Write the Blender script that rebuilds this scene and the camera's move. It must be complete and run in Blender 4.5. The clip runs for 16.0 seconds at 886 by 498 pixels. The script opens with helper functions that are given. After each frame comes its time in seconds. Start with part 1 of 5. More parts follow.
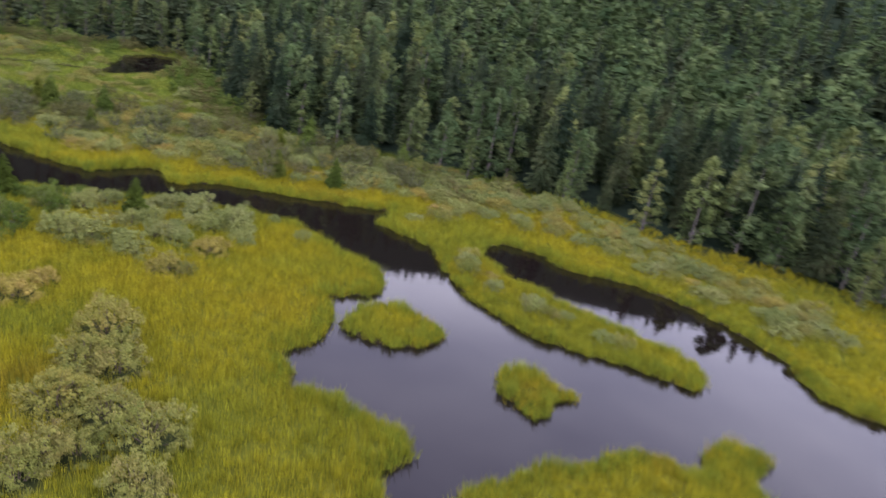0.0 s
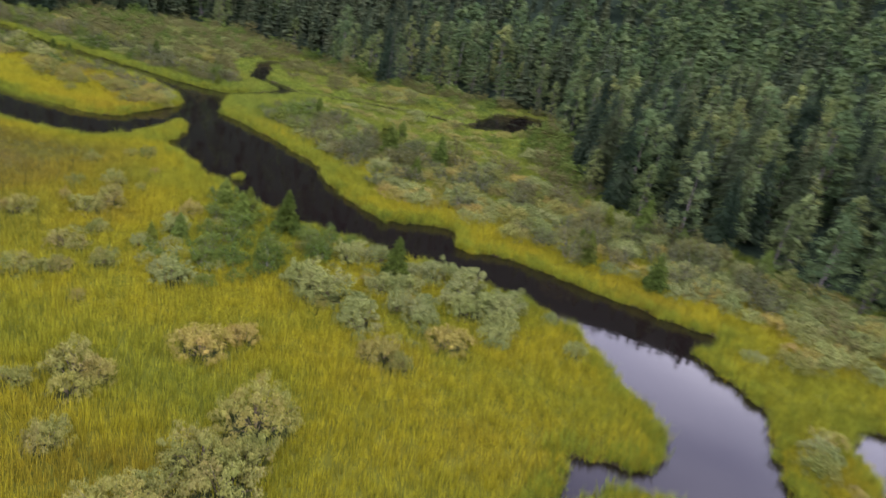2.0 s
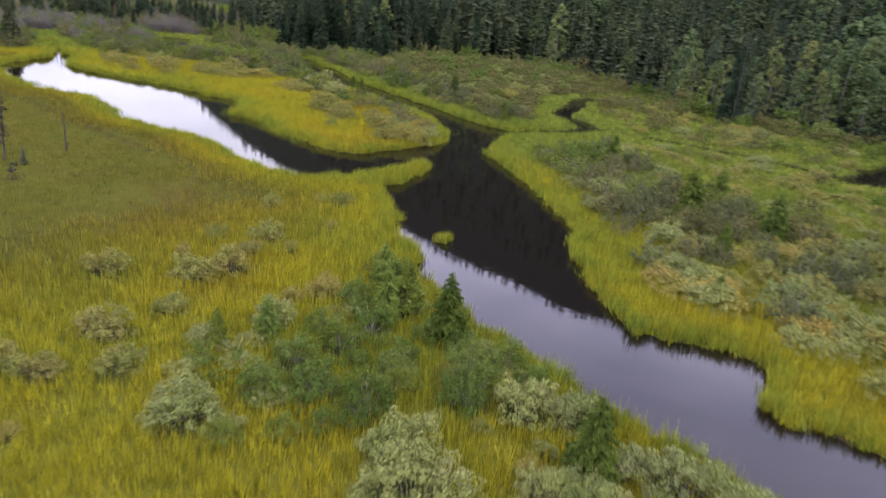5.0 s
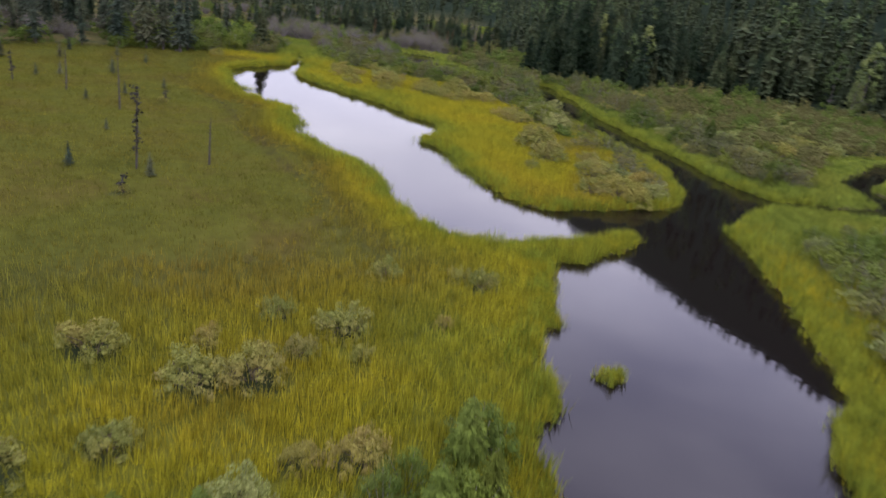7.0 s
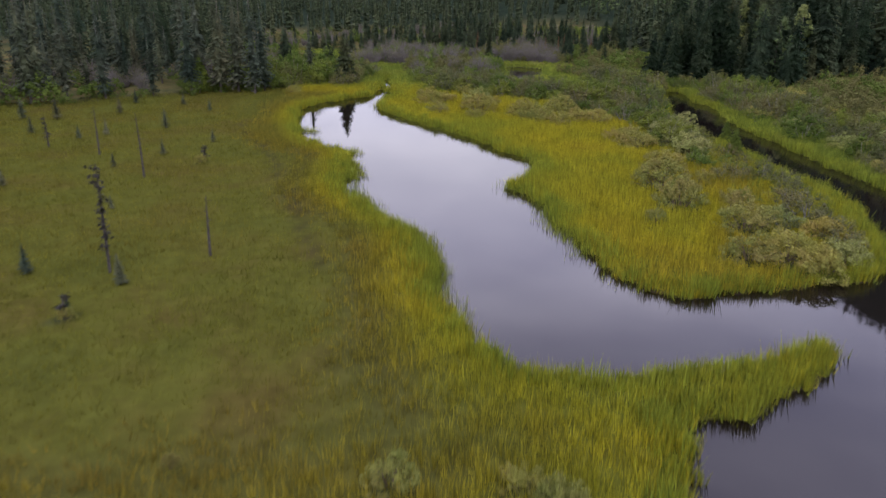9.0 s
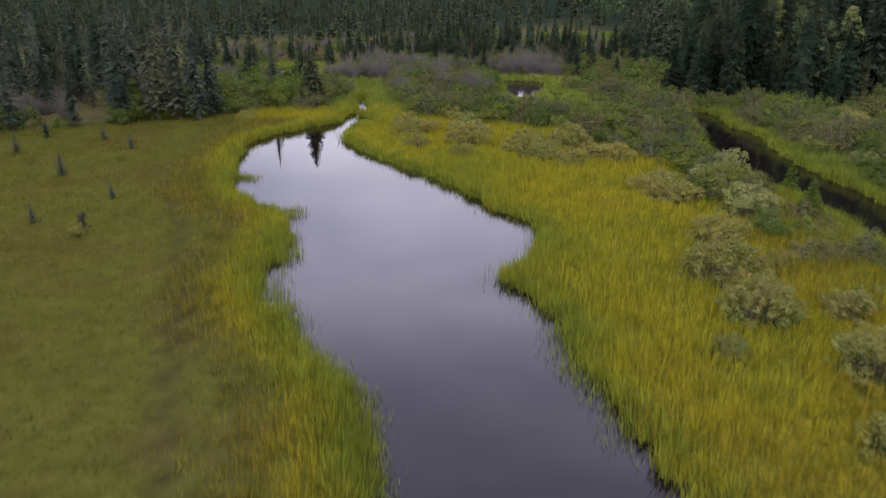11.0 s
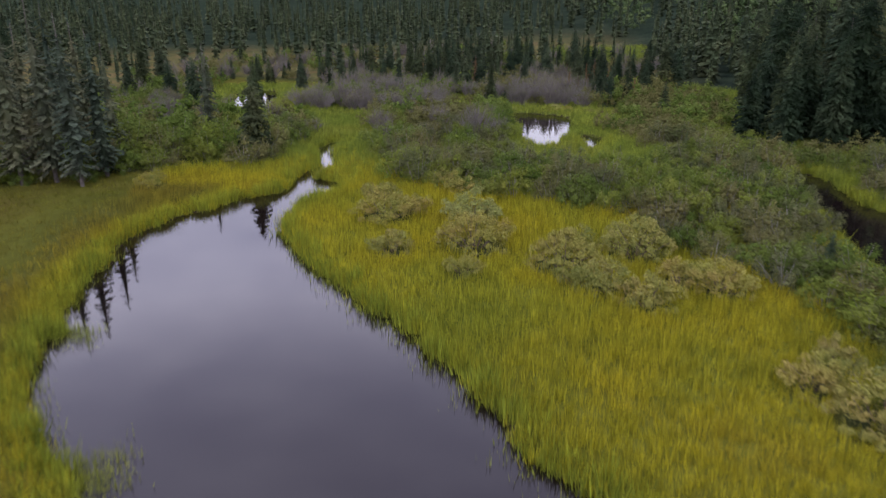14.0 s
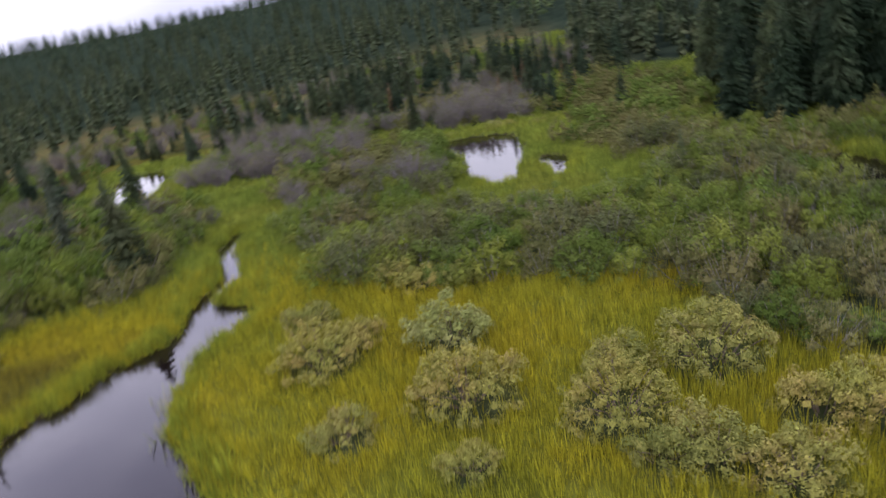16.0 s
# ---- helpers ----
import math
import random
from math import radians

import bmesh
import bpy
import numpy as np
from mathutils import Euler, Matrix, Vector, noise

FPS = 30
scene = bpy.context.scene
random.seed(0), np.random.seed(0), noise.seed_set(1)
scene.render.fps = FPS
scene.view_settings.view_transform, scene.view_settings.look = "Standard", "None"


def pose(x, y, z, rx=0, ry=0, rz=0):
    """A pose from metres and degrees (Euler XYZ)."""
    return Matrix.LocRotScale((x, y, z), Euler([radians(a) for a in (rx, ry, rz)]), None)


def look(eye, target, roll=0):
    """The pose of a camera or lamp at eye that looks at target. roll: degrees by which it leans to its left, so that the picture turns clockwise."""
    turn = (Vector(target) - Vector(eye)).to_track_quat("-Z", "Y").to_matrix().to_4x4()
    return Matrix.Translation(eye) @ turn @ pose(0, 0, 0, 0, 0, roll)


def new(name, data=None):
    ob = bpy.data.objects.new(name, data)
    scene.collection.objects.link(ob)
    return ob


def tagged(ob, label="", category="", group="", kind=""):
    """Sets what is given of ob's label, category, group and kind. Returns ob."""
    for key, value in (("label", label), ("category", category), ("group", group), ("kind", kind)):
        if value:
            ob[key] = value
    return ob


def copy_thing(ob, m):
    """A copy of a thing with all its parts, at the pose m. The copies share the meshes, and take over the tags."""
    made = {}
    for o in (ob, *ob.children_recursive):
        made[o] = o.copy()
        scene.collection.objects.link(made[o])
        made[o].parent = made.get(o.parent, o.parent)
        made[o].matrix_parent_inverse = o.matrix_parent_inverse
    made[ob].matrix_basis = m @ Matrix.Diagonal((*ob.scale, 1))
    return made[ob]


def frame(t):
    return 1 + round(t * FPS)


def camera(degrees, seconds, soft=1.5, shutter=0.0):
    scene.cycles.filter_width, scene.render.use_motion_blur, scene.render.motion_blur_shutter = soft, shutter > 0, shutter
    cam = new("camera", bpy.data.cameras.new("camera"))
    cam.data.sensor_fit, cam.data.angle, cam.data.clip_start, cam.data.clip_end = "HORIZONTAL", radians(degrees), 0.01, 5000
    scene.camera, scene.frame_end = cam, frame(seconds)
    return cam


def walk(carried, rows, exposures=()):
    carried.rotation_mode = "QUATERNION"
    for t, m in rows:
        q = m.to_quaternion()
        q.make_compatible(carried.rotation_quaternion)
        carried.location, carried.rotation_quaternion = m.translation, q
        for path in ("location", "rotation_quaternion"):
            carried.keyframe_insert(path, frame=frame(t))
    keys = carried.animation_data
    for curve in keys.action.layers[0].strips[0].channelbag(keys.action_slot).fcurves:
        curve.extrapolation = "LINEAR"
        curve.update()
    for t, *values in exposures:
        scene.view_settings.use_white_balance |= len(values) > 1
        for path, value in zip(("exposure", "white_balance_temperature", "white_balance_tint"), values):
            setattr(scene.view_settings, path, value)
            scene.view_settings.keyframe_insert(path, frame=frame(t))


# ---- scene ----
cam = camera(64.8, 16.0, soft=1.4, shutter=0.5)
# seconds, eye, heading (to the left of +y), pitch, roll
PATH = [
    (0, (0.01, 0.00, 19.16), -93.49, -20.62, 10.62),
    (0.5, (3.65, -1.02, 18.63), -85.44, -20.54, 11.03),
    (1, (7.30, -1.74, 18.13), -77.20, -20.48, 11.25),
    (1.5, (10.79, -2.10, 17.64), -69.18, -20.42, 11.24),
    (2, (14.35, -2.02, 17.18), -60.88, -20.43, 10.98),
    (2.5, (17.89, -1.44, 16.63), -53.15, -20.49, 9.76),
    (3, (21.13, -0.58, 16.04), -46.51, -20.47, 8.99),
    (3.5, (24.37, 0.65, 15.43), -40.99, -20.68, 5.32),
    (3.7, (25.67, 1.20, 15.19), -39.23, -20.72, 4.42),
    (5.8, (38.20, 11.00, 12.86), -22.19, -20.70, 8.40),
    (6, (39.10, 12.16, 12.76), -19.62, -20.69, 8.74),
    (6.5, (41.14, 15.12, 12.56), -13.62, -20.77, 6.70),
    (7, (42.76, 18.15, 12.36), -8.63, -20.71, 7.53),
    (7.5, (44.21, 21.37, 12.21), -2.88, -20.70, 7.30),
    (8, (45.32, 24.77, 12.10), 1.82, -20.77, 4.39),
    (8.5, (46.03, 28.10, 12.08), 3.03, -20.81, 0.67),
    (9, (46.62, 31.61, 12.14), 3.06, -20.78, 0.56),
    (9.2, (46.82, 33.03, 12.16), 3.09, -20.62, 0.49),
    (11.3, (47.49, 48.54, 12.09), 3.26, -20.52, -0.09),
    (11.5, (47.47, 50.01, 12.10), 3.28, -20.47, 0.07),
    (12, (47.37, 53.69, 12.14), 3.26, -20.40, 0.08),
    (12.5, (47.26, 57.37, 12.17), 3.26, -20.35, 0.13),
    (13, (47.17, 61.12, 12.22), 3.34, -20.29, 0.15),
    (13.5, (46.96, 64.89, 12.28), 3.31, -20.28, 0.21),
    (14, (46.74, 68.66, 12.32), 3.26, -20.24, 0.28),
    (14.5, (46.51, 72.45, 12.30), 3.26, -20.22, 0.36),
    (15, (46.28, 76.12, 12.37), 3.26, -20.12, 0.25),
    (15.5, (46.12, 79.42, 12.45), 2.77, -20.03, -1.57),
    (16, (46.04, 82.15, 12.53), -1.46, -19.75, -11.05),
]


# seconds, stops
EXPOSURES = [(0, 0.80), (3.5, 0.96), (6.5, 0.55), (9, 0.26), (12.5, 0.26), (14.5, 0.41), (15.5, 0.56), (16, 0.54)]


def gimbal(eye, heading, pitch, roll):
    a, b = radians(heading), radians(pitch)
    ahead = Vector((-math.sin(a) * math.cos(b), math.cos(a) * math.cos(b), math.sin(b)))
    return look(eye, Vector(eye) + ahead, roll)


walk(cam, [(t, gimbal(eye, h, p, r)) for t, eye, h, p, r in PATH], exposures=EXPOSURES)

# ---------------------------------------------------------------- light
SUN_HEIGHT, SUN_TURN = 52.0, 150.0
world = bpy.data.worlds.new("overcast_sky")
scene.world = world
world.use_nodes = True
wn, wl = world.node_tree.nodes, world.node_tree.links
wn.clear()
w_out, w_bg = wn.new("ShaderNodeOutputWorld"), wn.new("ShaderNodeBackground")
w_sky, w_mix, w_noise = wn.new("ShaderNodeTexSky"), wn.new("ShaderNodeMix"), wn.new("ShaderNodeTexNoise")
w_co, w_map, w_ramp = wn.new("ShaderNodeTexCoord"), wn.new("ShaderNodeMapping"), wn.new("ShaderNodeValToRGB")
w_sky.sky_type, w_sky.sun_disc = "NISHITA", False
w_sky.sun_elevation, w_sky.sun_rotation = radians(SUN_HEIGHT), radians(SUN_TURN)
w_mix.data_type, w_mix.blend_type = "RGBA", "MIX"
w_mix.inputs[0].default_value = 0.86
w_map.inputs["Scale"].default_value = (1.0, 1.0, 3.0)
w_noise.inputs["Scale"].default_value, w_noise.inputs["Detail"].default_value = 2.2, 5.0
w_ramp.color_ramp.elements[0].position, w_ramp.color_ramp.elements[0].color = 0.30, (8.2, 8.0, 12.0, 1)
w_ramp.color_ramp.elements[1].position, w_ramp.color_ramp.elements[1].color = 0.70, (16.8, 16.1, 20.6, 1)
wl.new(w_co.outputs["Generated"], w_map.inputs["Vector"])
wl.new(w_map.outputs[0], w_noise.inputs["Vector"])
wl.new(w_noise.outputs["Fac"], w_ramp.inputs[0])
wl.new(w_sky.outputs[0], w_mix.inputs[6])
wl.new(w_ramp.outputs[0], w_mix.inputs[7])
w_part, w_rise, w_dim = wn.new("ShaderNodeSeparateXYZ"), wn.new("ShaderNodeValToRGB"), wn.new("ShaderNodeMix")
w_rise.color_ramp.interpolation = "EASE"
for _p, _v, _w in ((0.20, 0.87, 0.80), (0.40, 1.22, 1.20), (0.66, 0.82, 0.88)):
    w_rise.color_ramp.elements.new(_p).color = (_v, _v, _w, 1)
w_rise.color_ramp.elements[0].color, w_rise.color_ramp.elements[4].color = (0.34, 0.35, 0.36, 1), (0.76, 0.76, 0.84, 1)
w_dim.data_type, w_dim.blend_type, w_dim.inputs[0].default_value = "RGBA", "MULTIPLY", 1.0
wl.new(w_co.outputs["Generated"], w_part.inputs[0])
wl.new(w_part.outputs["Z"], w_rise.inputs[0])
wl.new(w_mix.outputs[2], w_dim.inputs[6])
wl.new(w_rise.outputs[0], w_dim.inputs[7])
wl.new(w_dim.outputs[2], w_bg.inputs[0])
w_bg.inputs[1].default_value = 0.15
wl.new(w_bg.outputs[0], w_out.inputs[0])

sun = new("sun", bpy.data.lights.new("sun", "SUN"))
sun.data.energy, sun.data.angle, sun.data.color = 0.6, radians(14), (1.0, 0.95, 0.86)
_a, _e = radians(SUN_TURN), radians(SUN_HEIGHT)
sun.matrix_world = look((0, 0, 60), Vector((0, 0, 60)) - Vector((math.sin(_a) * math.cos(_e), math.cos(_a) * math.cos(_e), math.sin(_e))))


# ---------------------------------------------------------------- materials
def material(name):
    m = bpy.data.materials.new(name)
    m.use_nodes = True
    return m, m.node_tree.nodes, m.node_tree.links, m.node_tree.nodes["Principled BSDF"]


def noise_node(nodes, links, scale, detail=3.0, rough=0.55):
    co = nodes.new("ShaderNodeNewGeometry")
    n = nodes.new("ShaderNodeTexNoise")
    n.inputs["Scale"].default_value, n.inputs["Detail"].default_value, n.inputs["Roughness"].default_value = scale, detail, rough
    links.new(co.outputs["Position"], n.inputs["Vector"])
    return n.outputs["Fac"]


def ramp(nodes, links, fac, stops):
    r = nodes.new("ShaderNodeValToRGB")
    while len(r.color_ramp.elements) < len(stops):
        r.color_ramp.elements.new(0.5)
    for e, (p, c) in zip(r.color_ramp.elements, stops):
        e.position, e.color = p, (*c, 1)
    links.new(fac, r.inputs[0])
    return r.outputs[0]


def mixed(nodes, links, kind, fac, a, b):
    m = nodes.new("ShaderNodeMix")
    m.data_type, m.blend_type = "RGBA", kind
    for slot, v in ((0, fac), (6, a), (7, b)):
        if isinstance(v, (int, float)):
            m.inputs[slot].default_value = v
        elif isinstance(v, tuple):
            m.inputs[slot].default_value = (*v, 1)
        else:
            links.new(v, m.inputs[slot])
    return m.outputs[2]


def leafy(name, stops, broad=0.12, fine=3.0, fine_stops=((0.3, (0.62, 0.62, 0.62)), (0.7, (1.35, 1.35, 1.35))), through_light=0.3, own=0.0, rough=0.75, each=0.0, dry=None, tufted=False):
    """Foliage: a broad colour drift over the ground, a fine grain, and some light coming through the leaf."""
    m, n, l, b = material(name)
    colour = ramp(n, l, noise_node(n, l, broad, 4.0), stops)
    grain = ramp(n, l, noise_node(n, l, fine, 2.0), fine_stops)
    colour = mixed(n, l, "MULTIPLY", 1.0, colour, grain)
    if dry:
        at = n.new("ShaderNodeAttribute")
        at.attribute_name = "dry"
        colour = mixed(n, l, "MIX", at.outputs["Fac"], colour, mixed(n, l, "MULTIPLY", 1.0, colour, dry))
    if tufted:
        at = n.new("ShaderNodeAttribute")
        at.attribute_name = "tone"
        colour = mixed(n, l, "MULTIPLY", 1.0, colour, ramp(n, l, at.outputs["Fac"], ((0.0, (0.62, 0.64, 0.7)), (0.5, (0.98, 0.98, 0.98)), (1.0, (1.36, 1.32, 1.15)))))
    if own:
        info = n.new("ShaderNodeObjectInfo")
        tint = ramp(n, l, info.outputs["Random"], ((0.0, (1 - own, 1 - own * 0.85, 1 - own)), (0.28, (1 - own * 0.25, 1 - own * 0.1, 1 - own * 0.1)), (0.5, (1.0, 1.0, 1.0)), (0.75, (1 + own * 0.5, 1 + own * 0.15, 1 - own * 0.3)), (1.0, (1 + own, 1 + own * 0.8, 1 + own * 0.3))))
        colour = mixed(n, l, "MULTIPLY", 1.0, colour, tint)
    if each:
        geo = n.new("ShaderNodeNewGeometry")
        tone = ramp(n, l, geo.outputs["Random Per Island"], ((0.0, (1 - each, 1 - each, 1 - each)), (0.6, (1.0, 1.0, 1.0)), (1.0, (1 + each, 1 + 0.95 * each, 1 + 0.6 * each))))
        colour = mixed(n, l, "MULTIPLY", 1.0, colour, tone)
    l.new(colour, b.inputs["Base Color"])
    b.inputs["Roughness"].default_value = rough
    b.inputs["Specular IOR Level"].default_value = 0.02
    t, s = n.new("ShaderNodeBsdfTranslucent"), n.new("ShaderNodeMixShader")
    l.new(colour, t.inputs["Color"])
    s.inputs[0].default_value = through_light
    l.new(b.outputs[0], s.inputs[1])
    l.new(t.outputs[0], s.inputs[2])
    l.new(s.outputs[0], n["Material Output"].inputs["Surface"])
    return m


def plain(name, stops, scale=4.0, rough=0.9, bump=0.0):
    m, n, l, b = material(name)
    f = noise_node(n, l, scale, 5.0, 0.6)
    l.new(ramp(n, l, f, stops), b.inputs["Base Color"])
    b.inputs["Roughness"].default_value = rough
    b.inputs["Specular IOR Level"].default_value = 0.2
    if bump:
        bp = n.new("ShaderNodeBump")
        bp.inputs["Distance"].default_value = bump
        l.new(f, bp.inputs["Height"])
        l.new(bp.outputs[0], b.inputs["Normal"])
    return m


SEDGE = leafy("sedge_leaf", ((0.28, (0.223, 0.244, 0.026)), (0.42, (0.269, 0.270, 0.025)), (0.55, (0.332, 0.300, 0.022)), (0.66, (0.293, 0.244, 0.025)), (0.8, (0.233, 0.249, 0.026))), broad=0.09, fine=1.6, each=0.42, dry=(0.60, 0.57, 1.1), fine_stops=((0.3, (0.86, 0.86, 0.86)), (0.7, (1.12, 1.12, 1.12))), tufted=True)
MEADOW_GRASS = leafy("meadow_grass_leaf", ((0.3, (0.143, 0.193, 0.031)), (0.5, (0.185, 0.230, 0.036)), (0.7, (0.211, 0.230, 0.038))), broad=0.14, fine=1.6, each=0.3, tufted=True)
SHORE_SEDGE = leafy("shore_sedge_leaf", ((0.3, (0.161, 0.209, 0.028)), (0.6, (0.248, 0.276, 0.032)), (0.8, (0.196, 0.236, 0.030))), broad=0.25, fine=1.6, each=0.5, fine_stops=((0.3, (0.86, 0.86, 0.86)), (0.7, (1.12, 1.12, 1.12))), tufted=True)
BOG_SEDGE = leafy("bog_sedge_leaf", ((0.3, (0.112, 0.121, 0.019)), (0.5, (0.143, 0.140, 0.022)), (0.7, (0.138, 0.117, 0.024))), broad=0.12, fine=0.5, each=0.3, fine_stops=((0.3, (0.82, 0.82, 0.82)), (0.7, (1.15, 1.15, 1.15))), tufted=True)
WILLOW_OLIVE = leafy("olive_willow_leaf", ((0.3, (0.166, 0.187, 0.046)), (0.5, (0.217, 0.217, 0.055)), (0.7, (0.233, 0.193, 0.062))), broad=0.7, fine=3.5, own=0.2, each=0.24, fine_stops=((0.30, (0.80, 0.77, 0.76)), (0.5, (1.0, 1.0, 1.0)), (0.7, (1.16, 1.16, 1.1))), through_light=0.18)
WILLOW_GREY = leafy("grey_willow_leaf", ((0.3, (0.155, 0.187, 0.056)), (0.5, (0.196, 0.224, 0.072)), (0.7, (0.225, 0.230, 0.088))), broad=0.4, fine=3.5, own=0.16, each=0.24, fine_stops=((0.30, (0.80, 0.77, 0.76)), (0.5, (1.0, 1.0, 1.0)), (0.7, (1.16, 1.16, 1.1))), through_light=0.18)
WILLOW_TALL = leafy("tall_willow_leaf", ((0.3, (0.077, 0.090, 0.031)), (0.5, (0.104, 0.114, 0.044)), (0.7, (0.128, 0.123, 0.055))), broad=0.4, fine=2.6, own=0.3, each=0.24, fine_stops=((0.30, (0.80, 0.77, 0.76)), (0.5, (1.0, 1.0, 1.0)), (0.7, (1.16, 1.16, 1.1))), through_light=0.18)
BIRCH_DWARF = leafy("bog_birch_leaf", ((0.3, (0.220, 0.202, 0.048)), (0.5, (0.268, 0.234, 0.058)), (0.7, (0.277, 0.207, 0.066))), broad=0.6, fine=3.5, own=0.15, each=0.24, fine_stops=((0.30, (0.80, 0.77, 0.76)), (0.5, (1.0, 1.0, 1.0)), (0.7, (1.16, 1.16, 1.1))), through_light=0.18)
ALDER_LEAF = leafy("alder_leaf", ((0.3, (0.067, 0.105, 0.019)), (0.5, (0.103, 0.140, 0.027)), (0.7, (0.136, 0.161, 0.038))), broad=0.3, fine=2.6, own=0.36, each=0.24, fine_stops=((0.30, (0.80, 0.77, 0.76)), (0.5, (1.0, 1.0, 1.0)), (0.7, (1.16, 1.16, 1.1))), through_light=0.18)
ASPEN_LEAF = leafy("aspen_leaf", ((0.3, (0.057, 0.091, 0.037)), (0.45, (0.097, 0.136, 0.053)), (0.58, (0.142, 0.180, 0.070)), (0.72, (0.187, 0.217, 0.084))), broad=0.2, fine=1.1, own=0.4, each=0.2)
# same needles paler: lichen grey, plus the western woods' brightness put into the colour
PALE_SPRUCE_NEEDLE = leafy("pale_spruce_needle", ((0.32, (0.032, 0.044, 0.030)), (0.5, (0.057, 0.071, 0.046)), (0.68, (0.092, 0.099, 0.064))), broad=0.33, fine=1.2, through_light=0.06, own=0.45, fine_stops=((0.3, (0.5, 0.5, 0.5)), (0.7, (1.6, 1.6, 1.6))))
SPRUCE_NEEDLE = leafy("spruce_needle", ((0.32, (0.019, 0.029, 0.017)), (0.5, (0.034, 0.050, 0.026)), (0.68, (0.061, 0.076, 0.040))), broad=0.33, fine=1.3, through_light=0.06, own=0.45, fine_stops=((0.3, (0.5, 0.5, 0.5)), (0.7, (1.6, 1.6, 1.6))))
SAPLING_NEEDLE = leafy("young_spruce_needle", ((0.3, (0.059, 0.085, 0.016)), (0.6, (0.097, 0.124, 0.022))), broad=0.4, fine=3.0, through_light=0.15, own=0.35, each=0.25)
TWIG = plain("bare_twig", ((0.3, (0.10, 0.085, 0.075)), (0.7, (0.19, 0.17, 0.155))), 3.0, 0.9)
RUST_NEEDLE = leafy("rusty_needle", ((0.3, (0.085, 0.062, 0.034)), (0.6, (0.135, 0.088, 0.045))), broad=0.4, fine=3.0, through_light=0.1, own=0.3)
LARCH_NEEDLE = leafy("larch_needle", ((0.3, (0.090, 0.135, 0.026)), (0.6, (0.125, 0.170, 0.036))), broad=0.4, fine=3.0, own=0.2, each=0.25)
BARK = plain("bark", ((0.3, (0.06, 0.05, 0.042)), (0.7, (0.15, 0.13, 0.115))), 6.0, 0.9, 0.02)
PALE_BARK = plain("pale_bark", ((0.3, (0.13, 0.12, 0.10)), (0.7, (0.26, 0.24, 0.21))), 5.0, 0.85, 0.01)
STEM = plain("willow_stem", ((0.3, (0.085, 0.062, 0.044)), (0.7, (0.17, 0.13, 0.095))), 5.0, 0.95)
DEAD_WOOD = plain("dead_wood", ((0.3, (0.03, 0.026, 0.023)), (0.7, (0.085, 0.075, 0.065))), 5.0, 0.9, 0.01)
LICHEN = plain("dark_lichen", ((0.3, (0.014, 0.013, 0.011)), (0.7, (0.035, 0.032, 0.026))), 8.0, 0.95)

# wet peat, moss and litter under the plants; the plan says where bog and woodland floor lie, and where shade under
# shrubs is painted dark
GROUND, _n, _l, _b = material("marsh_ground")
_c = ramp(_n, _l, noise_node(_n, _l, 0.09, 4.0), ((0.28, (0.078, 0.090, 0.013)), (0.45, (0.094, 0.100, 0.013)), (0.58, (0.110, 0.104, 0.013)), (0.75, (0.080, 0.092, 0.013))))
_k = ramp(_n, _l, noise_node(_n, _l, 0.14, 6.0, 0.6), ((0.32, (0.056, 0.062, 0.012)), (0.48, (0.070, 0.072, 0.013)), (0.66, (0.070, 0.058, 0.014))))
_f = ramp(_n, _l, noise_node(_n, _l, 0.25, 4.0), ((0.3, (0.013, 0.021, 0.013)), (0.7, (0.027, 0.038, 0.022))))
# bank darkens towards the water's edge and along the trail
_dark_ground = ramp(_n, _l, noise_node(_n, _l, 2.0, 4.0), ((0.3, (0.016, 0.012, 0.008)), (0.7, (0.040, 0.032, 0.018))))
_m = ramp(_n, _l, noise_node(_n, _l, 0.2, 4.0), ((0.3, (0.075, 0.100, 0.018)), (0.7, (0.110, 0.128, 0.022))))
_d = mixed(_n, _l, "MULTIPLY", 1.0, _c, (0.60, 0.59, 1.2))
_q = ramp(_n, _l, noise_node(_n, _l, 0.3, 5.0, 0.6), ((0.3, (0.050, 0.058, 0.024)), (0.5, (0.090, 0.084, 0.030)), (0.7, (0.115, 0.080, 0.036))))
for _name, _colour in (("dry", _d), ("meadow", _m), ("bog", _k), ("woods", _f), ("muskeg", _q), ("bank", _dark_ground)):
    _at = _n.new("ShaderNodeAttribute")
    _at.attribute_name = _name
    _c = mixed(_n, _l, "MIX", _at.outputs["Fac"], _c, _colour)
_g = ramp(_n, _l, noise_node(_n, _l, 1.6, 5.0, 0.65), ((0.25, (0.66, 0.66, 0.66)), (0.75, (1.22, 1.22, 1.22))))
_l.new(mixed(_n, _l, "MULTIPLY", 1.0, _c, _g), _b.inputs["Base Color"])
_b.inputs["Roughness"].default_value, _b.inputs["Specular IOR Level"].default_value = 0.95, 0.0

WATER, _n, _l, _b = material("tannin_water")
_b.inputs["Base Color"].default_value = (0.006, 0.004, 0.0035, 1)
_b.inputs["Roughness"].default_value, _b.inputs["IOR"].default_value = 0.03, 1.33
_bp = _n.new("ShaderNodeBump")
_bp.inputs["Distance"].default_value, _bp.inputs["Strength"].default_value = 0.004, 0.35
_l.new(noise_node(_n, _l, 1.6, 3.0), _bp.inputs["Height"])
_l.new(_bp.outputs[0], _b.inputs["Normal"])


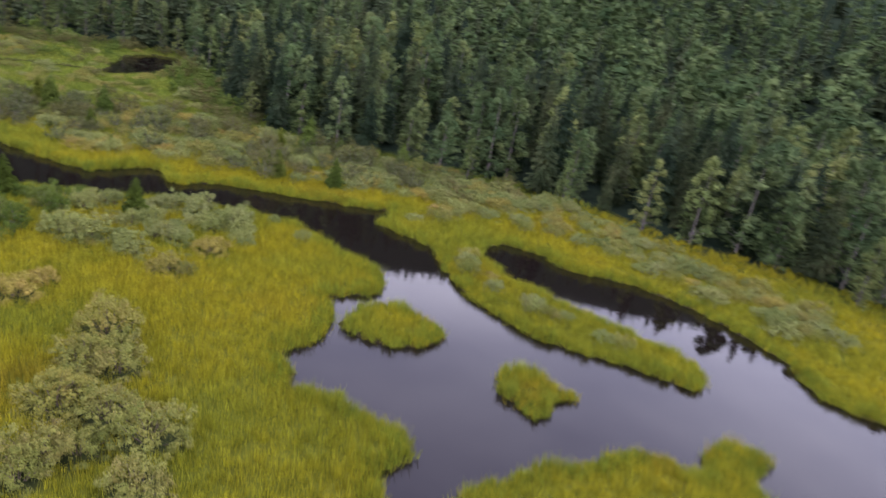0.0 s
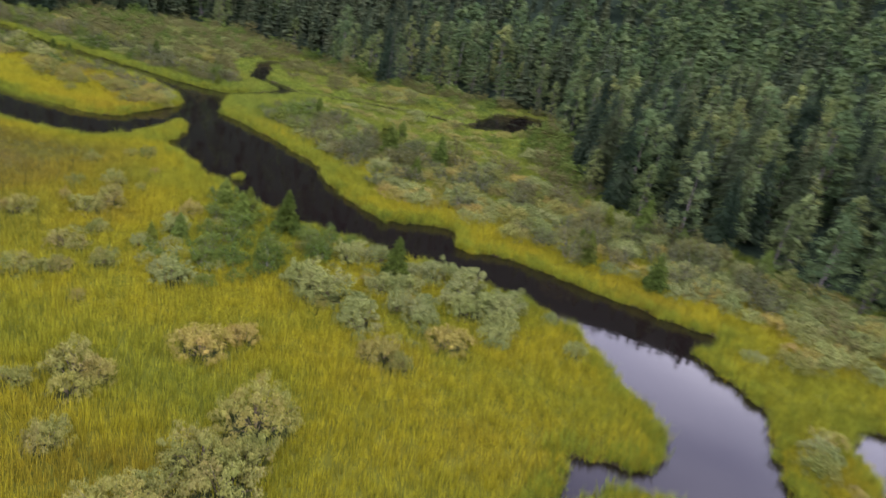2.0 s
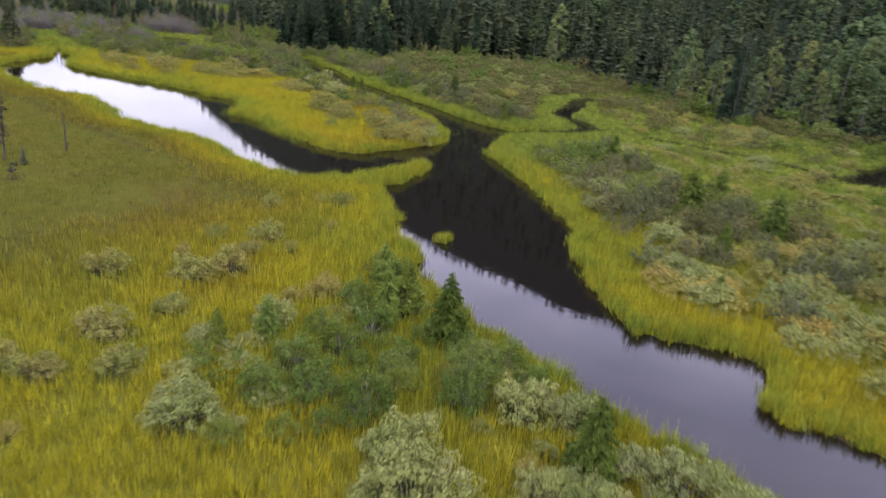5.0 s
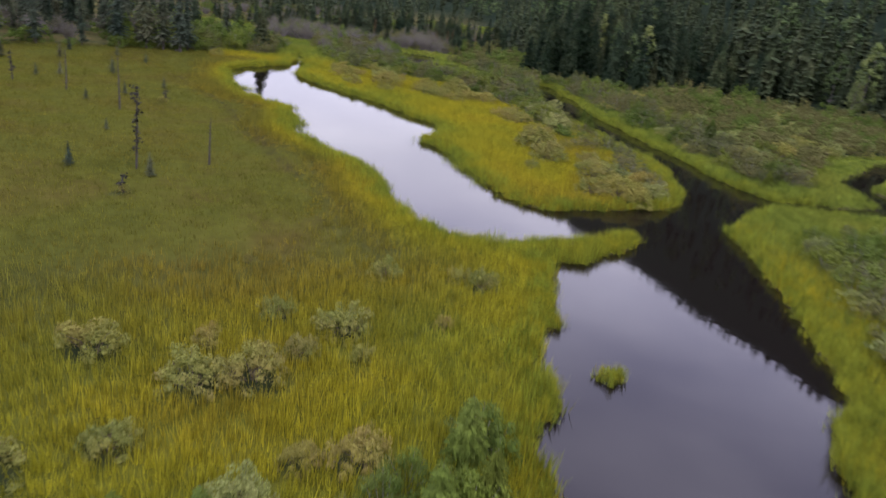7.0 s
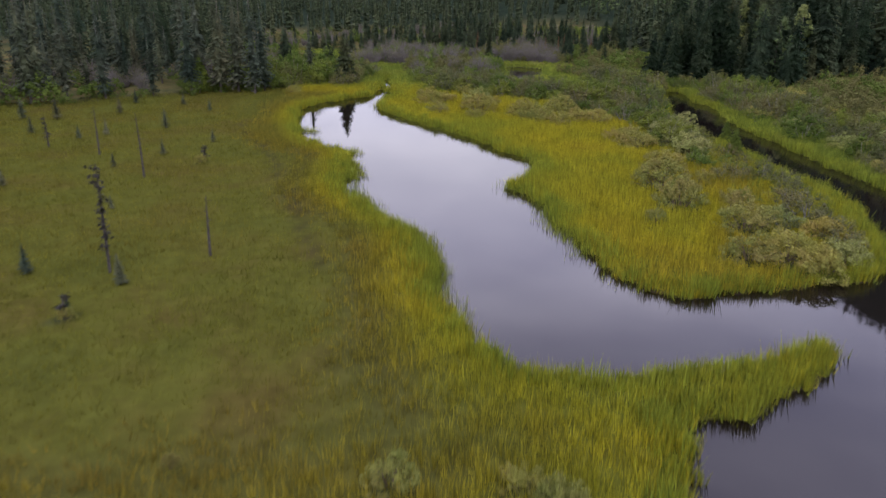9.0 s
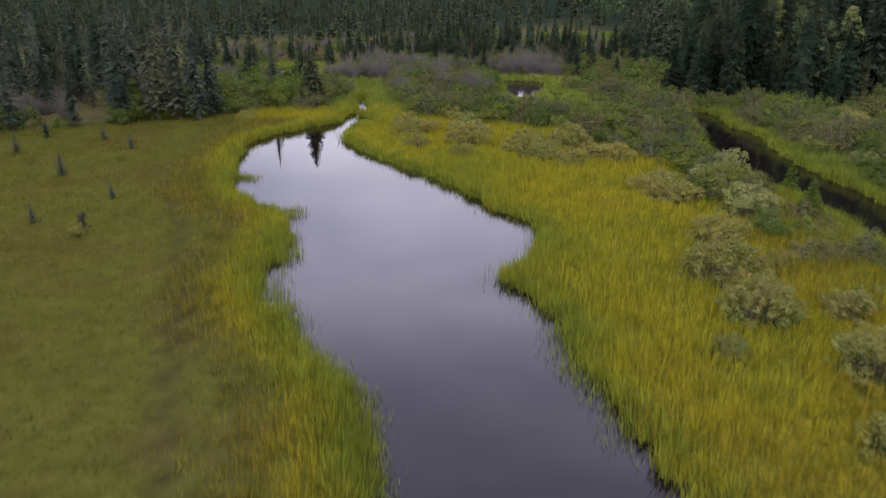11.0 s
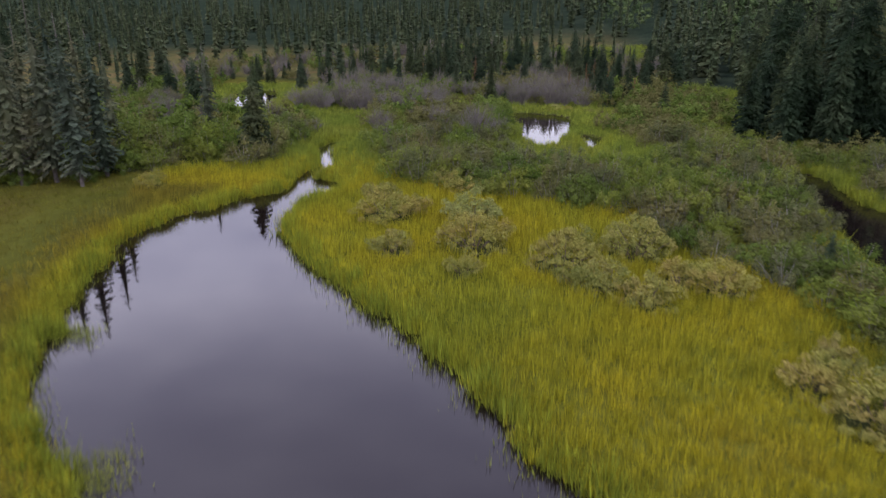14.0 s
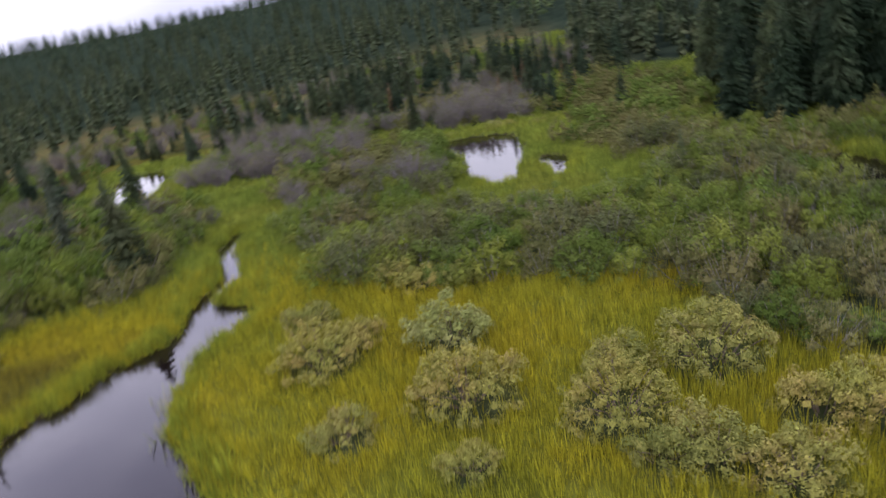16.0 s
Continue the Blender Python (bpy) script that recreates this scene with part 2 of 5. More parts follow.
# ---------------------------------------------------------------- the plan: shores, pools, woods' edge
def rounded(points, step=0.45, wobble=0.34):
    """A closed line through the given corners, rounded and made uneven."""
    p = np.array(points, float)
    a, b, c, d = np.roll(p, 1, 0), p, np.roll(p, -1, 0), np.roll(p, -2, 0)
    out = []
    for i in range(len(p)):
        n = max(1, int(np.hypot(*(c[i] - b[i])) / step))
        t = np.linspace(0, 1, n, endpoint=False)[:, None]
        out.append(0.5 * (2 * b[i] + (c[i] - a[i]) * t + (2 * a[i] - 5 * b[i] + 4 * c[i] - d[i]) * t**2 + (3 * b[i] - a[i] - 3 * c[i] + d[i]) * t**3))
    out = np.concatenate(out)
    shift = [noise.noise_vector(Vector((x * 0.55, y * 0.55, 3.0))) + 1.25 * noise.noise_vector(Vector((x * 1.4, y * 1.4, 9.0))) for x, y in out]
    return out + wobble * np.array([(s.x, s.y) for s in shift])


def inside(loop, x, y):
    hit = np.zeros(x.shape, bool)
    for (x0, y0), (x1, y1) in zip(loop, np.roll(loop, -1, 0)):
        if y0 != y1:
            hit ^= ((y0 > y) != (y1 > y)) & (x < (x1 - x0) * (y - y0) / (y1 - y0) + x0)
    return hit


def away(line, x, y, closed=True):
    """Distance to a line."""
    best = np.full(x.shape, 1e9)
    ends = np.roll(line, -1, 0) if closed else line[1:]
    for (x0, y0), (x1, y1) in zip(line, ends):
        dx, dy = x1 - x0, y1 - y0
        t = np.clip(((x - x0) * dx + (y - y0) * dy) / (dx * dx + dy * dy + 1e-9), 0, 1)
        best = np.minimum(best, np.hypot(x - x0 - t * dx, y - y0 - t * dy))
    return best


SHORE_WEST = [(2, -30), (6, -14), (14, -4), (22.1, -0.8), (24, -1.2), (25.4, -1.9), (26.3, -1.4), (27.4, 0.2), (28.4, 1.9), (28.6, 3.4), (28.8, 4.7), (29.9, 4.4),
              (31.6, 5.3), (32.7, 4.2), (34.2, 3.6), (36.2, 3.4), (38, 3.7), (39.5, 4.5), (39.6, 3.4), (40.2, 2.1), (41.5, 1.1), (43.2, 0.9), (45, 2.2), (46.6, 4.2),
              (48.6, 6.2), (49.8, 8.2), (50.7, 10), (51, 13), (51.2, 16), (51, 18.3), (50.2, 20.6), (49.7, 23.2), (49.7, 25), (49.3, 26.6), (48.8, 28.4), (48.9, 30.5)]
SHORE_POINT = [(48.7, 32.6), (48.9, 35.3), (50.1, 37.4), (49.8, 39), (50.4, 41.2), (51.7, 42.9), (51.6, 43.6), (52, 44.8), (52, 45.8), (52.5, 46.5), (52.9, 48.5),
               (52.5, 49.2), (53.5, 49.6), (54.9, 49.8), (56.5, 51.3), (58.6, 53), (59.3, 54.8), (57.4, 53.8), (55, 52.8), (52.8, 52.4), (52, 51.6), (49.7, 52), (48.2, 52)]
SHORE_BOG = [(47.4, 53.1), (46.4, 54), (46, 56), (45, 58), (44.2, 60.8), (43.6, 63.3), (42.2, 66.7), (40.5, 69.1), (38.8, 71.8), (37.8, 74.5), (37.5, 78.5), (37.2, 80.8),
             (36.3, 82.8), (33.2, 86), (31.5, 88.5), (30.4, 92.5), (29.2, 97), (28.3, 102), (28.6, 104.5), (29.9, 107), (31.8, 109.8), (34, 112.6), (34.4, 115.5),
             (35.0, 115.6), (36.8, 114.4), (37.6, 113.2)]
SHORE_PENINSULA = [(36.3, 110.6), (35.4, 107.2), (35.5, 105.5), (36.4, 103.5), (37.3, 101.5), (39.5, 98.3), (40.9, 96.4), (42.2, 94.6), (44.4, 92.4), (46.5, 88.6), (47.8, 87),
                   (48.1, 85.3), (49.4, 84), (50.4, 82.6), (50.6, 80.3), (50, 78), (49.2, 76.3), (48.6, 75.6), (48.5, 74.4), (49.3, 73.3), (50.4, 71.6), (51.1, 69.5),
                   (51.2, 67.6), (51.9, 64.5), (52.4, 62.5), (53.3, 60.4), (54.2, 58.9), (55.5, 58.4), (57.4, 59.2), (59.6, 59.8), (61.8, 60.6), (64.2, 61.2)]
SHORE_CHANNEL = [(66.3, 64), (67.4, 67.5), (68.3, 71), (68.6, 75), (67.5, 80), (66.8, 86), (66, 90), (65.2, 95), (65.3, 101), (65.9, 106), (67, 112), (67.8, 117), (69.2, 120),
                 (70.8, 117.8), (70.5, 113), (71.2, 107), (70.5, 102), (70.6, 95), (71.2, 88), (71.8, 82), (72.6, 76), (72.9, 70), (74.2, 65.6), (71.8, 62.4), (69.2, 60.2)]
SHORE_EAST = [(66.6, 57), (65.9, 54), (65, 50), (64, 46.5), (62.8, 42.2), (61.6, 38), (59.6, 36.4), (58, 33.5), (56.8, 31), (55.9, 28.4), (55.3, 26.4), (57, 24.6), (58.3, 23.2),
              (58.6, 21.9), (56.6, 20.4), (55.6, 19.4), (56.8, 17), (57.3, 14.6), (57.2, 11), (57.5, 8), (57.4, 5), (57.6, 3), (58.2, 1.6), (56, 1.6), (53.6, 2.2)]
SHORE_SPIT = [(52.5, 0), (50.4, -2.2), (47.5, -3), (44.9, -3.8), (42.6, -5), (39.3, -7.4), (37.4, -10.8), (36.4, -14), (35.3, -15.8), (34.7, -17.5), (35.6, -19.1), (38, -18.4),
              (40, -16), (42.5, -13.3), (44.9, -10.1), (46.5, -7.8), (50, -6.4), (52.8, -6.3), (54, -8.5), (53, -11), (50.6, -12.9), (49.9, -17), (47.7, -21), (44.5, -23.8),
              (39.8, -26), (36.4, -26.2), (34, -29), (30, -40), (18, -48), (6, -42)]
POOLS = [
    rounded(SHORE_WEST + SHORE_POINT + SHORE_BOG + SHORE_PENINSULA + SHORE_CHANNEL + SHORE_EAST + SHORE_SPIT),
    rounded([(18.6, 144.6), (17.0, 150), (15.8, 159), (19.6, 159.4), (22, 152), (21.6, 146)]),
    rounded([(50.2, 145), (49.6, 140), (50.6, 135.5), (49.4, 131), (51.6, 127), (53.6, 128.2), (54.0, 132), (55.2, 136), (55.4, 142), (53.4, 144.2)], 0.45, 0.5),
    rounded([(55.7, 132.8), (55.1, 129), (55.5, 125.8), (56.7, 127), (57.5, 131)]),
    rounded([(96, 43), (100, 39.6), (106, 37.6), (112, 38), (117.5, 42), (114, 47), (104, 46)], 0.6, 0.7),
]
ISLANDS = [
    rounded([(35.6, 2.5), (37.8, 2.1), (38.9, 0.7), (38.6, -1.3), (36.2, -3.0), (34.4, -1.0), (34.6, 1.0)], 0.4),
    rounded([(31.6, -6.0), (33.0, -6.4), (33.8, -8.2), (32.1, -9.4), (32.3, -10.4), (31.2, -10.1), (31.0, -9.3), (29.6, -8.2), (30.1, -6.8)], 0.4),
    rounded([(21, -3.6), (24.5, -6.0), (25.6, -8.6), (27.1, -11.6), (27.8, -13.4), (26.7, -15.2), (28.5, -16.3), (29.8, -18.1), (28.2, -19.6), (27.2, -18.3), (24, -17.7), (14, -16), (12, -8)], 0.5),
    rounded([(51.9, 38.9), (52.5, 39.5), (53.2, 38.9), (52.6, 38.2)], 0.2, 0.08),
]
CREEKS = [
    (np.array([(74, 64.6), (80, 64.2), (85, 65), (86.2, 69), (86.6, 73), (90, 76.5), (94, 79.5), (98, 84), (110, 85.5)]), 1.3),
    (np.array([(97, 43), (95.5, 50), (92, 57), (88, 62), (84.5, 65)]), 1.0),
    (np.array([(34.5, 113), (34.3, 116), (35.3, 118.4), (34.9, 121), (33.8, 124), (34.2, 127.5)]), 0.62),
]
VALLEY = np.array([(40, -60), (51, -40), (57.5, -34), (60, -25), (69, -16), (71.5, -8), (74.5, 6), (76, 16), (90, 24), (104, 31), (121, 40), (119, 52), (110, 74), (116, 95),
                   (121, 117), (100, 133), (92, 128), (82, 121), (78, 124), (73.5, 127), (72, 140), (78, 158), (62, 186), (50, 165), (39, 163), (24, 169), (7, 175), (-1, 160),
                   (6, 140), (12, 126), (19, 115), (14, 111), (7, 106), (-2, 100), (-30, 90), (-70, 60), (-80, -60)], float)

# signed distance to the shore on a half-metre net: above 0 on land
NX0, NY0, NSTEP, NW, NH = -90.0, -75.0, 0.5, 440, 530
_gx, _gy = np.meshgrid(NX0 + NSTEP * np.arange(NW), NY0 + NSTEP * np.arange(NH))
_near = np.full(_gx.shape, 14.0)


def _spread(line, closed, thick=0.0):
    ends = np.roll(line, -1, 0) if closed else line[1:]
    for (x0, y0), (x1, y1) in zip(line, ends):
        i0, i1 = int((min(x0, x1) - 14 - NX0) / NSTEP), int((max(x0, x1) + 14 - NX0) / NSTEP) + 1
        j0, j1 = int((min(y0, y1) - 14 - NY0) / NSTEP), int((max(y0, y1) + 14 - NY0) / NSTEP) + 1
        s = (slice(max(j0, 0), max(j1, 0)), slice(max(i0, 0), max(i1, 0)))
        d = away(np.array([(x0, y0), (x1, y1)]), _gx[s], _gy[s], False) - thick
        _near[s] = np.minimum(_near[s], d)


_wet = np.zeros(_gx.shape, bool)
for loop in POOLS:
    _spread(loop, True)
    _wet |= inside(loop, _gx, _gy)
for loop in ISLANDS:
    _spread(loop, True)
    _wet &= ~inside(loop, _gx, _gy)
_near = np.where(_wet, -_near, _near)
_signed = _near.copy()
for line, half in CREEKS:
    _signed = np.minimum(_signed, away(line, _gx, _gy, False) - half)


def on_net(net, x, y):
    u, v = np.clip((x - NX0) / NSTEP, 0, NW - 1.001), np.clip((y - NY0) / NSTEP, 0, NH - 1.001)
    i, j = u.astype(int), v.astype(int)
    a, b = u - i, v - j
    return (net[j, i] * (1 - a) + net[j, i + 1] * a) * (1 - b) + (net[j + 1, i] * (1 - a) + net[j + 1, i + 1] * a) * b


def shore(x, y):
    """Distance to the water's edge, with the small bites and tussocks of the bank."""
    x, y = np.asarray(x, float), np.asarray(y, float)
    return on_net(_signed, x, y) + 0.17 * np.sin(3.1 * x + 1.6 * np.sin(2.3 * y)) * np.sin(2.7 * y + 1.4 * np.sin(1.9 * x + 2))


def smooth(a, b, v):
    t = np.clip((v - a) / (b - a), 0, 1)
    return t * t * (3 - 2 * t)


def drift(x, y, scale, seed=0.0):
    """Soft noise from a few sines, about -1 to 1."""
    x, y = x * scale, y * scale
    return (np.sin(x + 1.7 * np.sin(0.7 * y + seed)) + np.sin(0.83 * y + 1.9 * np.sin(0.61 * x + 2 * seed) + seed) + np.sin(0.57 * (x + y) + 1.3 * np.sin(1.1 * x - 0.9 * y + seed))) / 3


def out_of_valley(x, y):
    d = away(VALLEY, x, y)
    return np.where(inside(VALLEY, x, y), -d, d)


def ground_height(x, y):
    x, y = np.asarray(x, float), np.asarray(y, float)
    s, v = shore(x, y), out_of_valley(x, y)
    land = 0.08 + 0.14 * smooth(0.0, 1.3, s) + smooth(0.3, 2.0, s) * (0.05 * drift(x, y, 2.6) + 0.06 * drift(x, y, 0.7, 2.0))
    bed = -0.12 - 0.7 * smooth(0.0, 2.0, -s)
    z = bed + (land - bed) * smooth(-0.25, 0.12, s)
    heading = np.degrees(np.arctan2(x - 52.0, y - 50.0))  # clockwise from north
    skyline = np.interp(heading, [-180, -120, -60, -26, -12, -5, 5, 12, 20, 31, 44, 67, 90, 120, 150, 180], [4, 2.4, 2.6, 2.7, 2.9, 3.3, 7, 14, 19, 23, 26, 25, 23.5, 20.5, 12, 4])
    steep = np.tan(np.radians(skyline)) / 0.655
    far = np.maximum(v, 0)
    rise = steep * (0.35 * np.minimum(far, 420) + 170 * smooth(30, 420, far))
    rise += smooth(10, 80, far) * 1.6 * drift(x, y, 0.035, 1.0) + smooth(150, 600, far) * 6 * drift(x, y, 0.006, 4.0)
    return z + rise


# grass clearings in the woods behind the northern pools
CLEARINGS = [np.array(c, float) for c in ([(60, 192), (74, 194), (78, 208), (66, 214), (58, 206)], [(70, 152), (80, 150), (86, 156), (82, 163), (72, 163)])]


def in_clearing(x, y):
    return np.maximum.reduce([inside(c, x, y) * smooth(0.0, 2.0, away(c, x, y)) for c in CLEARINGS])


# x, y, radius of the shrubs on the open marsh
OLIVE_SOUTH = [(31.0, 13.8, 1.5), (28.2, 13.6, 1.25), (27.7, 11.9, 1.2), (24.6, 13.1, 1.4), (24.4, 10.9, 1.3), (23.4, 8.7, 1.5), (21.6, 12.3, 1.2), (22.0, 10.9, 1.0), (20.1, 12.1, 1.0), (20.4, 8.0, 1.2), (25.9, 13.2, 1.0), (29.4, 12.6, 0.9), (28.3, 21.3, 1.05), (27.4, 20.1, 0.75), (28.6, 20.1, 0.65), (26.4, 21.9, 0.6), (25.2, 17.9, 0.8), (38.8, 12.7, 0.6)]
OLIVE_MIDDLE = [(34.7, 32.5, 1.0), (31.4, 31.0, 0.9), (32.6, 30.1, 0.7), (35.0, 29.8, 0.8), (30.1, 34.9, 0.6), (28.5, 32.8, 0.6), (31.8, 26.8, 0.35), (35.2, 38.5, 0.9), (38.6, 39.1, 0.5), (38.6, 36.9, 1.0), (40.3, 37.3, 1.0), (41.6, 38.9, 0.6), (43.0, 40.8, 0.95), (43.6, 38.8, 0.43), (40.5, 41.4, 0.65), (44.6, 46.0, 0.65), (48.8, 45.3, 0.7), (47.9, 46.0, 0.5), (46.7, 41.5, 0.35), (37.2, 33.7, 0.7), (38.8, 46.2, 0.25), (31.3, 54.4, 0.3)]
OLIVE_NORTH = [(40.6, 110.0, 1.1), (41.4, 106.2, 1.7), (42.9, 107.6, 0.9), (42.4, 100.9, 1.05), (46.4, 101.6, 1.7), (46.0, 98.1, 0.8), (45.6, 112.0, 1.2), (50.6, 99.3, 1.55), (51.5, 101.9, 0.95), (52.2, 96.7, 1.15), (50.9, 97.0, 0.8), (54.3, 101.2, 1.65), (53.7, 95.3, 1.2), (55.6, 97.5, 1.1), (57.1, 97.0, 1.35), (57.7, 89.2, 1.0), (59.2, 90.6, 0.8), (58.9, 87.0, 1.5), (59.2, 79.8, 1.35), (58.1, 75.0, 1.65), (58.2, 71.0, 1.4), (56.1, 68.1, 0.65), (60.7, 67.1, 1.4), (59.4, 62.8, 1.2), (61.1, 62.6, 1.35), (62.0, 61.3, 1.05), (61.4, 71.2, 0.85), (61.0, 76.3, 0.65), (44.4, 112.9, 0.9), (47.4, 111.2, 0.9), (40.9, 116.4, 1.0), (25.2, 111.9, 1.0), (26.9, 78.8, 0.4)]
TAN_AT = [(33.1, 19.5, 1.2), (35.2, 19.1, 0.8), (38.7, 13.9, 1.05), (42.7, 12.3, 1.1), (43.6, 33.5, 0.8), (42.0, 33.4, 0.6), (64.1, 66.0, 1.0), (58.3, 73.0, 0.9)]
GREY_SOUTH = [(36.5, 26.1, 1.1), (38.0, 30.6, 0.65), (41.3, 19.9, 1.45), (40.6, 16.7, 1.15), (42.2, 18.1, 0.8), (42.0, 22.0, 1.1), (43.6, 14.8, 0.9), (43.9, 16.5, 0.8), (45.9, 17.4, 0.85), (45.3, 15.7, 0.7), (46.3, 13.6, 0.9), (46.2, 11.4, 1.0), (47.2, 12.3, 1.2), (48.9, 15.1, 1.25), (48.9, 17.4, 1.1), (49.0, 12.4, 1.1), (47.3, 7.2, 0.65), (49.6, 9.8, 0.5), (44.9, 18.6, 0.85), (48.2, 18.8, 0.8), (46.8, 22.4, 1.0), (48.2, 21.3, 0.9), (40.8, 31.4, 0.8)]
GREY_NORTH = [(46.3, 106.2, 1.5), (61.4, 89.4, 1.4), (63.5, 62.6, 1.0), (62.6, 92.7, 1.5), (62.2, 84.1, 1.5), (64.0, 93.0, 1.4)]
ALDER_POINT = [(45.2, 23.6, 0.94), (43.9, 26.4, 0.79), (48.0, 25.3, 0.72), (46.6, 26.0, 0.79), (44.2, 31.6, 0.65), (47.2, 33.8, 0.72), (38.9, 26.7, 0.85), (40.8, 26.3, 0.9), (41.9, 24.6, 0.85), (42.6, 28.7, 0.9), (45.6, 24.4, 0.8), (40.6, 28.2, 0.8), (44.2, 29.6, 0.95), (47.9, 23.6, 0.7), (46.4, 31.0, 1.0), (47.0, 34.6, 0.8), (57.4, 106.2, 1.6)]


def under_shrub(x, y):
    """1 under the single shrubs, which shade the sedge out; the ground colour is darkened there for their shade."""
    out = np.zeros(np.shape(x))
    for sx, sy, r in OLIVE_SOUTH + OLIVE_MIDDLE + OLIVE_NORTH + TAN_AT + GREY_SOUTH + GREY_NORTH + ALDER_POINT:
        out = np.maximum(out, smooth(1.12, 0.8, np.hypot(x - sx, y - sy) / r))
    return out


# stretches of shrubs: alder thickets either side of the creek, tall willows on the peninsula, grey willows along the east bank
ALDER_EAST = [(41, 115), (45, 111.5), (49, 110), (54, 108.5), (57, 106), (64, 104), (65.3, 106), (66.4, 112), (67.4, 118), (68.5, 122), (68, 127), (61, 124), (58, 119.5), (50, 119.5), (47, 125), (41, 128), (38, 126)]
ALDER_WEST = [(20, 114), (24, 116), (28, 117), (32, 119.5), (32, 128), (26, 136), (18, 134), (12, 127), (14, 118)]
WOODS_FOOT = [(-30, 88), (-2, 98), (7, 103.5), (14, 108.5), (21, 113), (18, 117), (7, 108), (-2, 102), (-30, 92)]
BANK = [(67, -12), (62, -4), (61, 6), (60.2, 16), (61, 24), (59.5, 29), (63, 36), (66, 44), (69, 52), (72.5, 58), (79, 58), (77, 48), (75, 36), (79, 26), (75, 15), (74, 5), (71, -8)]
SPIT = [(55, 0), (64, -3), (68, -14), (60, -23), (53, -30), (44, -33), (42, -29), (52, -20), (57, -12), (58, -5)]
SPIT_BACK = [(37, -16.5), (40, -12), (46, -6), (51, -4.5), (50, -3.6), (45, -5), (40, -9)]
CHANNEL_EAST = [(75.2, 69), (80, 70), (84, 77), (92, 85), (104, 89), (112, 97), (118, 116), (98, 131), (84, 121), (75, 124), (72.6, 116), (72.8, 100), (73.6, 84)]
MEADOW = [(79, 60), (84, 57), (92, 50), (96, 46), (90, 36), (82, 29), (79, 38), (79, 50)]
FAR_MEADOW = [(90, 62), (98, 64), (108, 72), (110, 92), (100, 86), (97, 80), (92, 72)]
NORTH_BRUSH = [(26, 146), (33, 142), (41, 143), (46, 158), (39, 163), (28, 167)]
NORTH_PINK = [(46, 152), (50, 147), (59, 148), (60, 158), (60, 176), (52, 166), (46, 160)]
NORTH_GREEN = [(61, 127), (66, 124), (71, 136), (74, 151), (71, 166), (63, 150), (62, 140)]
NORTH_MIDDLE = [(36, 129), (41, 129.5), (48, 127), (49, 139), (50, 146), (41, 143), (36.5, 139)]
CREEK_HEAD = [(25, 136), (31, 129), (33.5, 130), (32, 135), (28, 139), (25, 142)]
CHANNEL_FILL = [(39, 15), (42, 13), (46, 11.5), (47.5, 16), (47, 23), (43, 23.5), (39.5, 20)]
NORTH_RIM = [(49, 144), (62, 144), (62, 151), (50, 149)]
POINT_THICKET = [(36.5, 24.5), (40, 23.5), (45, 23), (48.4, 24), (48.3, 29), (47.8, 33.5), (45, 33), (42, 31.5), (38, 31.5), (36, 29)]
CHANNEL_WEST = [(44, 10), (47, 9.5), (49.5, 12), (49.8, 17), (48.8, 22), (45, 22), (44, 18), (46, 15)]
NORTH_WEST = [(12, 130), (24, 145), (14, 146), (12, 162), (2, 162), (7, 140)]
PENINSULA_NORTH = [(60, 86), (65, 86), (64.4, 90), (63.6, 98), (64.5, 106), (58, 107), (55, 104), (58, 99), (60.5, 94)]
CHANNEL_HEAD = [(71.6, 98), (74, 98), (79, 123), (73.5, 128), (69, 126), (69.2, 121.2), (71.6, 118), (71.2, 112)]
POOL_EAST = [(60, 126), (66, 126), (70, 138), (60, 144), (59.8, 137), (57.5, 135.5), (59.5, 131)]
POOL_WEST = [(46, 127), (49.5, 126), (48.6, 132), (49.4, 140), (49.4, 146), (46, 143)]
THICKETS = [np.array(c, float) for c in (ALDER_EAST, ALDER_WEST, NORTH_GREEN, NORTH_MIDDLE, CREEK_HEAD, NORTH_BRUSH, NORTH_PINK, NORTH_WEST, PENINSULA_NORTH, POOL_EAST, POOL_WEST, CHANNEL_EAST, CHANNEL_HEAD)]


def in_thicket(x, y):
    """1 well inside the dense shrubs, where little grass grows and the ground is darker."""
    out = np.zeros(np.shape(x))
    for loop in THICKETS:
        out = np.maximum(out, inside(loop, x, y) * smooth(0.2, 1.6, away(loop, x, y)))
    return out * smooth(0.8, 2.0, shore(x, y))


# ---------------------------------------------------------------- mesh helpers
def mesh_of(name, verts, faces, mat, smooth_shaded=False):
    """A mesh from numpy arrays; faces is an (n, 3) or (n, 4) array."""
    me = bpy.data.meshes.new(name)
    verts, faces = np.ascontiguousarray(verts, np.float32), np.ascontiguousarray(faces, np.int32)
    n, k = faces.shape
    me.vertices.add(len(verts))
    me.vertices.foreach_set("co", verts.ravel())
    me.loops.add(n * k)
    me.loops.foreach_set("vertex_index", faces.ravel())
    me.polygons.add(n)
    me.polygons.foreach_set("loop_start", np.arange(0, n * k, k, dtype=np.int32))
    me.polygons.foreach_set("loop_total", np.full(n, k, np.int32))
    me.polygons.foreach_set("use_smooth", np.full(n, smooth_shaded))
    me.update(calc_edges=True)
    me.materials.append(mat)
    return me


def part(name, me, parent, label=""):
    ob = new(name, me)
    ob.parent = parent
    return tagged(ob, label)


